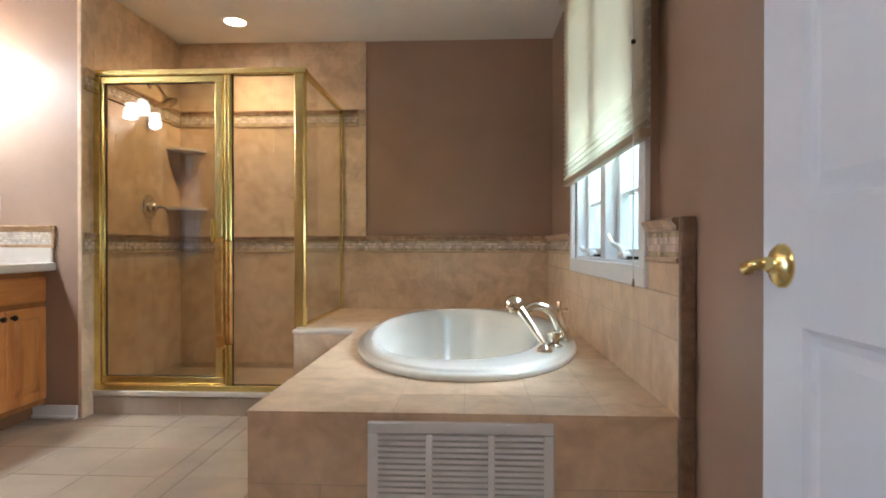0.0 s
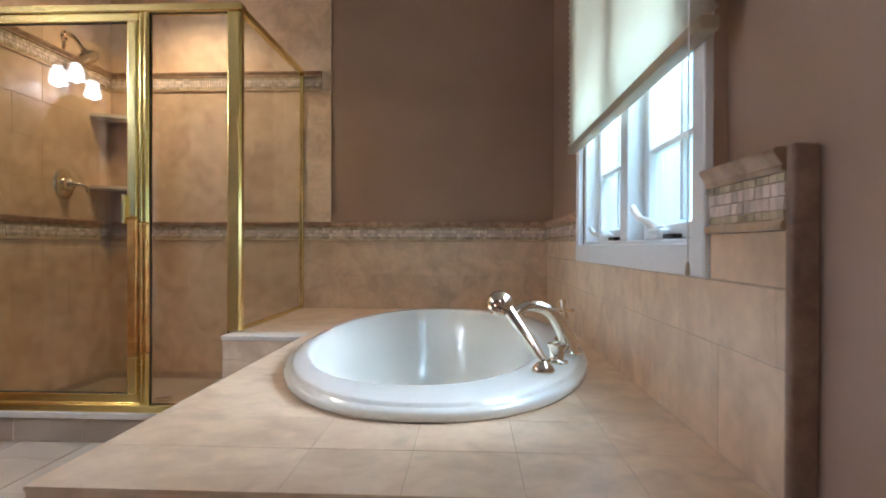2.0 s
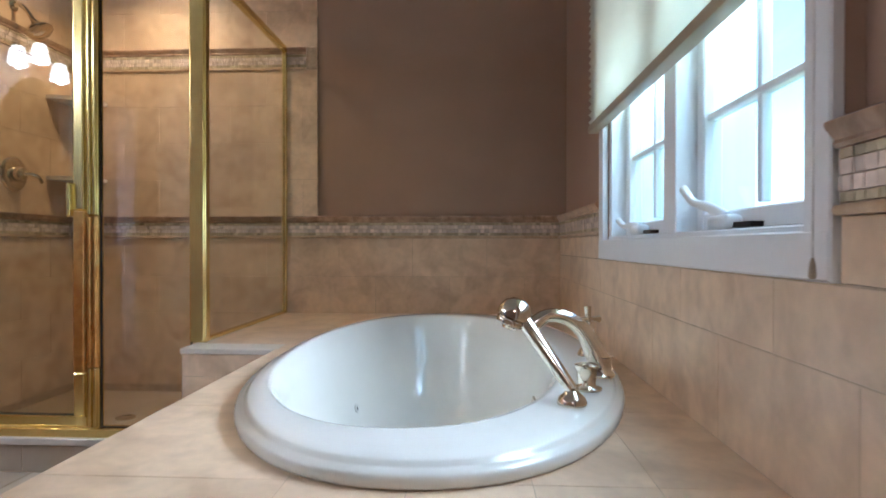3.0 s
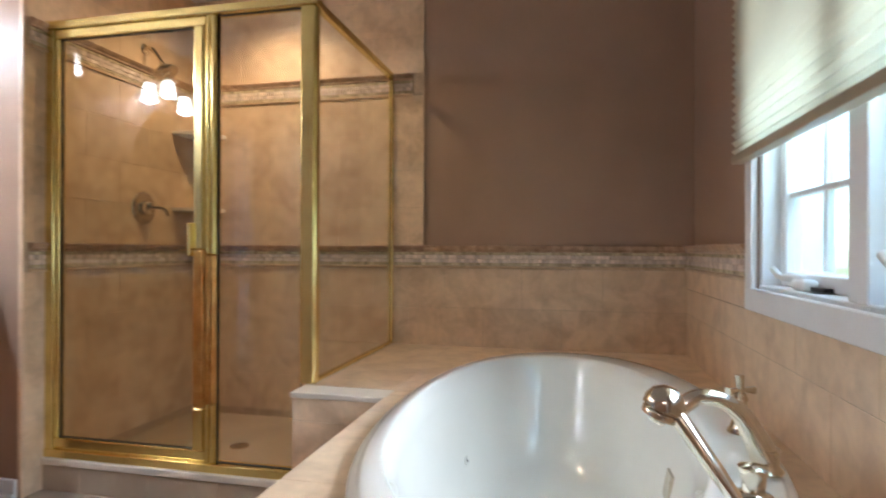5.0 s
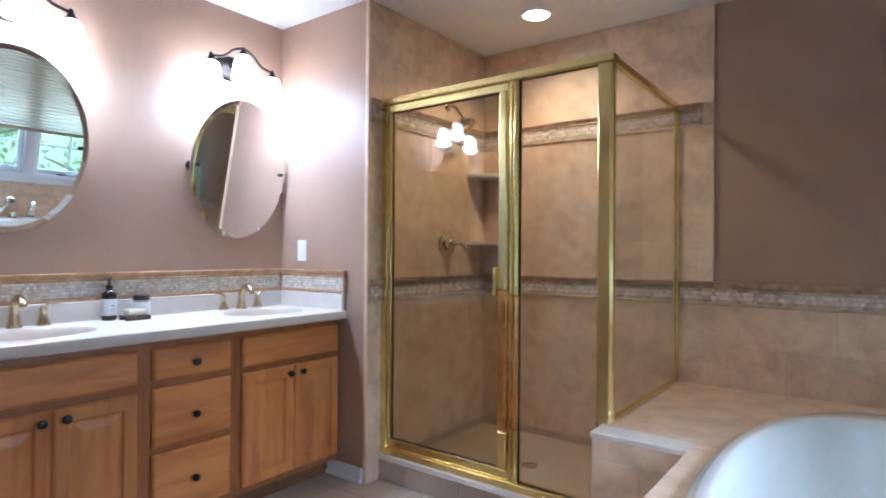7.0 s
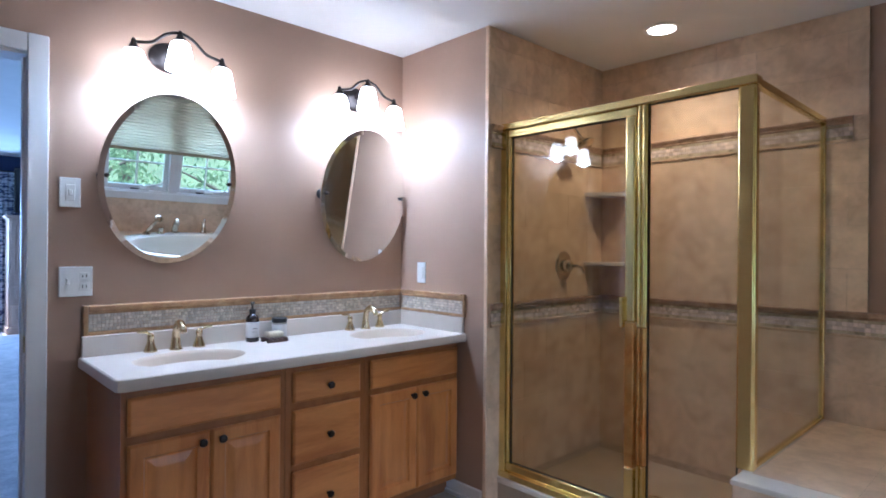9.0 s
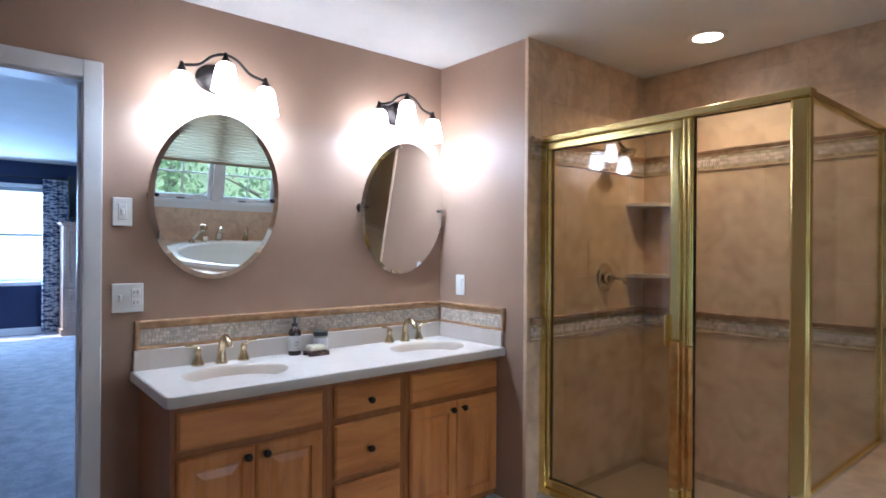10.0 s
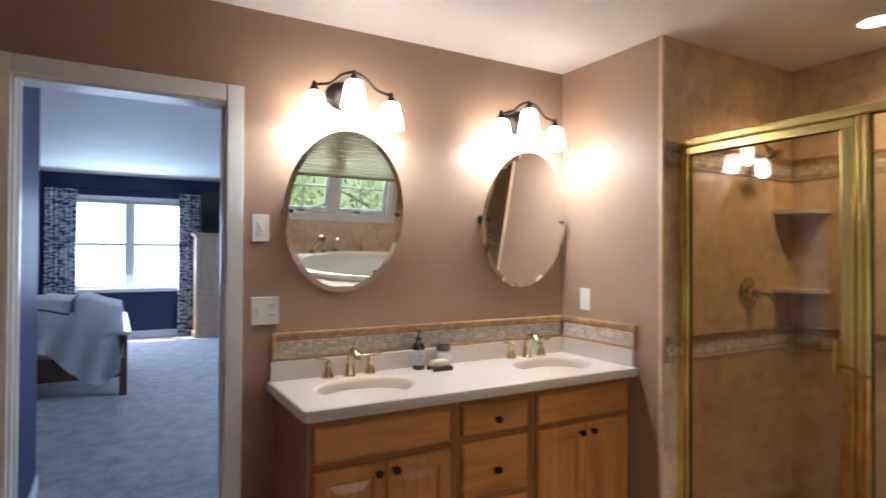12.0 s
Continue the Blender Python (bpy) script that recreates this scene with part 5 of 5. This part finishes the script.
# toiletries on the vanity
AMBER = surface("dark_amber_bottle", (0.028, 0.010, 0.005), 0.10, vary=0.05, bump=0.0, coat=0.6)
LABEL = surface("paper_label", (0.66, 0.63, 0.61), 0.6, vary=0.03, bump=0.02)
BLACK_CAP = surface("black_cap", (0.012, 0.011, 0.011), 0.35, vary=0.05, bump=0.0)
INK = surface("grey_print", (0.22, 0.20, 0.19), 0.6, bump=0.0)
bo = thing("soap_bottle", (-2.585, 2.045, CT), "dark amber pump soap bottle with a white label", "bottle")
part("body", lathe([(0.028, 0), (0.030, 0.004), (0.030, 0.105), (0.027, 0.118), (0.014, 0.130), (0.013, 0.140)], (-2.585, 2.045, CT), n=28), AMBER, bo, smooth=40)
lb = part("label", lathe([(0.0303, 0.022), (0.0308, 0.023), (0.0308, 0.092), (0.0303, 0.093)], (-2.585, 2.045, CT), n=28), LABEL, bo, "white paper label", smooth=40)
part("print", boxed(-2.5545, -2.5538, 2.032, 2.052, CT + 0.062, CT + 0.066), INK, lb)
part("print", boxed(-2.5545, -2.5538, 2.030, 2.050, CT + 0.048, CT + 0.050), INK, lb)
pm = part("pump", lathe([(0.015, 0.138), (0.015, 0.152), (0.006, 0.154), (0.005, 0.176), (0.010, 0.177), (0.010, 0.186), (0.003, 0.188)], (-2.585, 2.045, CT), n=18), BLACK_CAP, bo, "black pump", smooth=40)
part("nozzle", tube([(-2.585, 2.045, CT + 0.182), (-2.565, 2.032, CT + 0.182), (-2.553, 2.025, CT + 0.176)], [0.005, 0.004, 0.003], 8), BLACK_CAP, pm, smooth=60)
ja = thing("glass_jar", (-2.59, 2.185, CT), "small lidded jar with a white label beside the bottle", "jar")
part("body", lathe([(0.032, 0), (0.034, 0.004), (0.034, 0.078), (0.031, 0.082)], (-2.59, 2.185, CT), n=28), surface("smoky_glass", (0.35, 0.31, 0.28), 0.15, bump=0.0, vary=0.05), ja, smooth=40)
part("label", lathe([(0.0343, 0.012), (0.0348, 0.013), (0.0348, 0.070), (0.0343, 0.071)], (-2.59, 2.185, CT), n=28), LABEL, ja, "white paper label", smooth=40)
part("lid", lathe([(0.036, 0.080), (0.037, 0.083), (0.037, 0.100), (0.034, 0.103)], (-2.59, 2.185, CT), n=28), BLACK_CAP, ja, "black screw lid", smooth=40)
di = thing("soap_dish", (-2.525, 2.125, CT), "dark wooden slatted soap dish", "soap dish")
for k in range(4):
    part("slat", boxed(-2.565, -2.485, 2.075 + k * 0.027, 2.095 + k * 0.027, CT + 0.012, CT + 0.020, bevel=0.002), BEDWOOD, di)
for x in (-2.558, -2.497):
    part("runner", boxed(x, x + 0.012, 2.073, 2.178, CT, CT + 0.012, bevel=0.002), BEDWOOD, di)
solo("soap_bar", boxed(-2.552, -2.500, 2.085, 2.165, CT + 0.020, CT + 0.048, bevel=0.009, seg=3), surface("cream_soap", (0.72, 0.64, 0.48), 0.45, vary=0.03, bump=0.02), "cream bar of soap on the wooden dish", "soap", smooth=60, base=(-2.525, 2.125, CT + 0.02))

# ---- outdoors beyond the windows ----
GRASS = surface("lawn", (0.17, 0.21, 0.10), 0.9, vary=0.2, scale=0.6, fine=30, bump=0.3)
structure("ground", boxed(-160, 160, -160, 160, -3.4, -3.2), GRASS, "green lawn far below the windows", "ground")
LEAF = surface("green_leaves", (0.24, 0.32, 0.17), 0.6, vary=0.2, scale=2, fine=20, bump=0.0, per_island=0.7)
nt = LEAF.node_tree
tr, mx = nt.nodes.new("ShaderNodeBsdfTranslucent"), nt.nodes.new("ShaderNodeMixShader")
tr.inputs["Color"].default_value = (0.34, 0.44, 0.24, 1)
mx.inputs[0].default_value = 0.5
nt.links.new(nt.nodes["Principled BSDF"].outputs[0], mx.inputs[1])
nt.links.new(tr.outputs[0], mx.inputs[2])
nt.links.new(mx.outputs[0], nt.nodes["Material Output"].inputs["Surface"])
BARK = surface("grey_bark", (0.12, 0.095, 0.075), 0.9, vary=0.2, scale=8, fine=50, bump=0.5)


def tree(x, y, height, spread, count):
    ob = thing("tree", (x, y, -3.2), "leafy green tree outside the window", "tree", "garden trees")
    bm = tube([(x, y, -3.2), (x + 0.1, y, -1.0), (x - 0.05, y + 0.1, height * 0.6 - 3.2), (x, y, height * 0.85 - 3.2)], [0.22, 0.16, 0.10, 0.04], 10)
    for k in range(7):
        a, z = k * 2.4, -3.2 + height * (0.35 + 0.07 * k)
        tube([(x, y, z), (x + math.cos(a) * spread * 0.45, y + math.sin(a) * spread * 0.45, z + 0.5), (x + math.cos(a) * spread * 0.8, y + math.sin(a) * spread * 0.8, z + 0.8)], [0.06, 0.04, 0.015], 7, bm=bm)
    part("trunk", bm, BARK, ob, "grey bark", smooth=60)
    lf = []
    fs = []
    clumps = [(random.gauss(0, spread * 0.45), random.gauss(0, spread * 0.45), random.uniform(0.3, 1.0) * height - 3.2, random.uniform(0.35, 0.8)) for _ in range(46)]
    for i in range(count):
        cx, cy, cz, r = random.choice(clumps)
        v = Vector((random.gauss(0, 1), random.gauss(0, 1), random.gauss(0, 1))).normalized() * r * random.uniform(0.5, 1)
        c = Vector((x + cx, y + cy, cz)) + v
        q = Euler((random.uniform(0, 6), random.uniform(0, 6), random.uniform(0, 6))).to_matrix()
        s = random.uniform(0.05, 0.11)
        k = len(lf)
        lf += [c + q @ Vector(p) * s for p in ((-1, 0, 0), (0, -0.5, 0.1), (1, 0, 0), (0, 0.5, 0.1))]
        fs.append((k, k + 1, k + 2, k + 3))
    me = bpy.data.meshes.new("crown")
    me.from_pydata([p - ORIGIN[ob] for p in lf], [], fs)
    me.materials.append(LEAF)
    cr = new("crown", me)
    cr.parent = ob
    cr["kind"] = "stuff"


for x, y, h, s, c in ((7.0, 5.5, 5.2, 2.0, 2600), (8.5, 2.2, 4.4, 2.2, 2400), (10.5, -0.5, 5.6, 2.4, 2600), (9.0, 9.0, 6.0, 2.4, 2600), (14.0, 4.0, 6.6, 3.0, 3000)):
    tree(x, y, h, s, c)

structure("backdrop", boxed(-60.2, -60, -60, 60, -3.2, 40), glow("hazy_white_sky", (0.95, 0.98, 1.0), 0.9), "hazy white sky beyond the bedroom window", "sky")

# ---- floor tiles ----
xs = [-2.38, -2.06, -1.74, -1.42, -1.10, -0.997, -0.677, -0.36, -0.04, 0.28, 0.60]
ys = [-1.5, -1.28, -0.96, -0.64, -0.32, 0.0, 0.32, 0.64, 0.96, 1.28, 1.483, 1.60, 1.92, 2.24, 2.56, 2.88, 3.09]
for y0, y1 in zip(ys, ys[1:]):
    lay(floor_base, "z", 1, -0.008, (-2.653, -0.434 if y1 > 1.5 else 0.762), [(y0, y1, xs)], mat=FLOOR_TILE, joint=0.004)
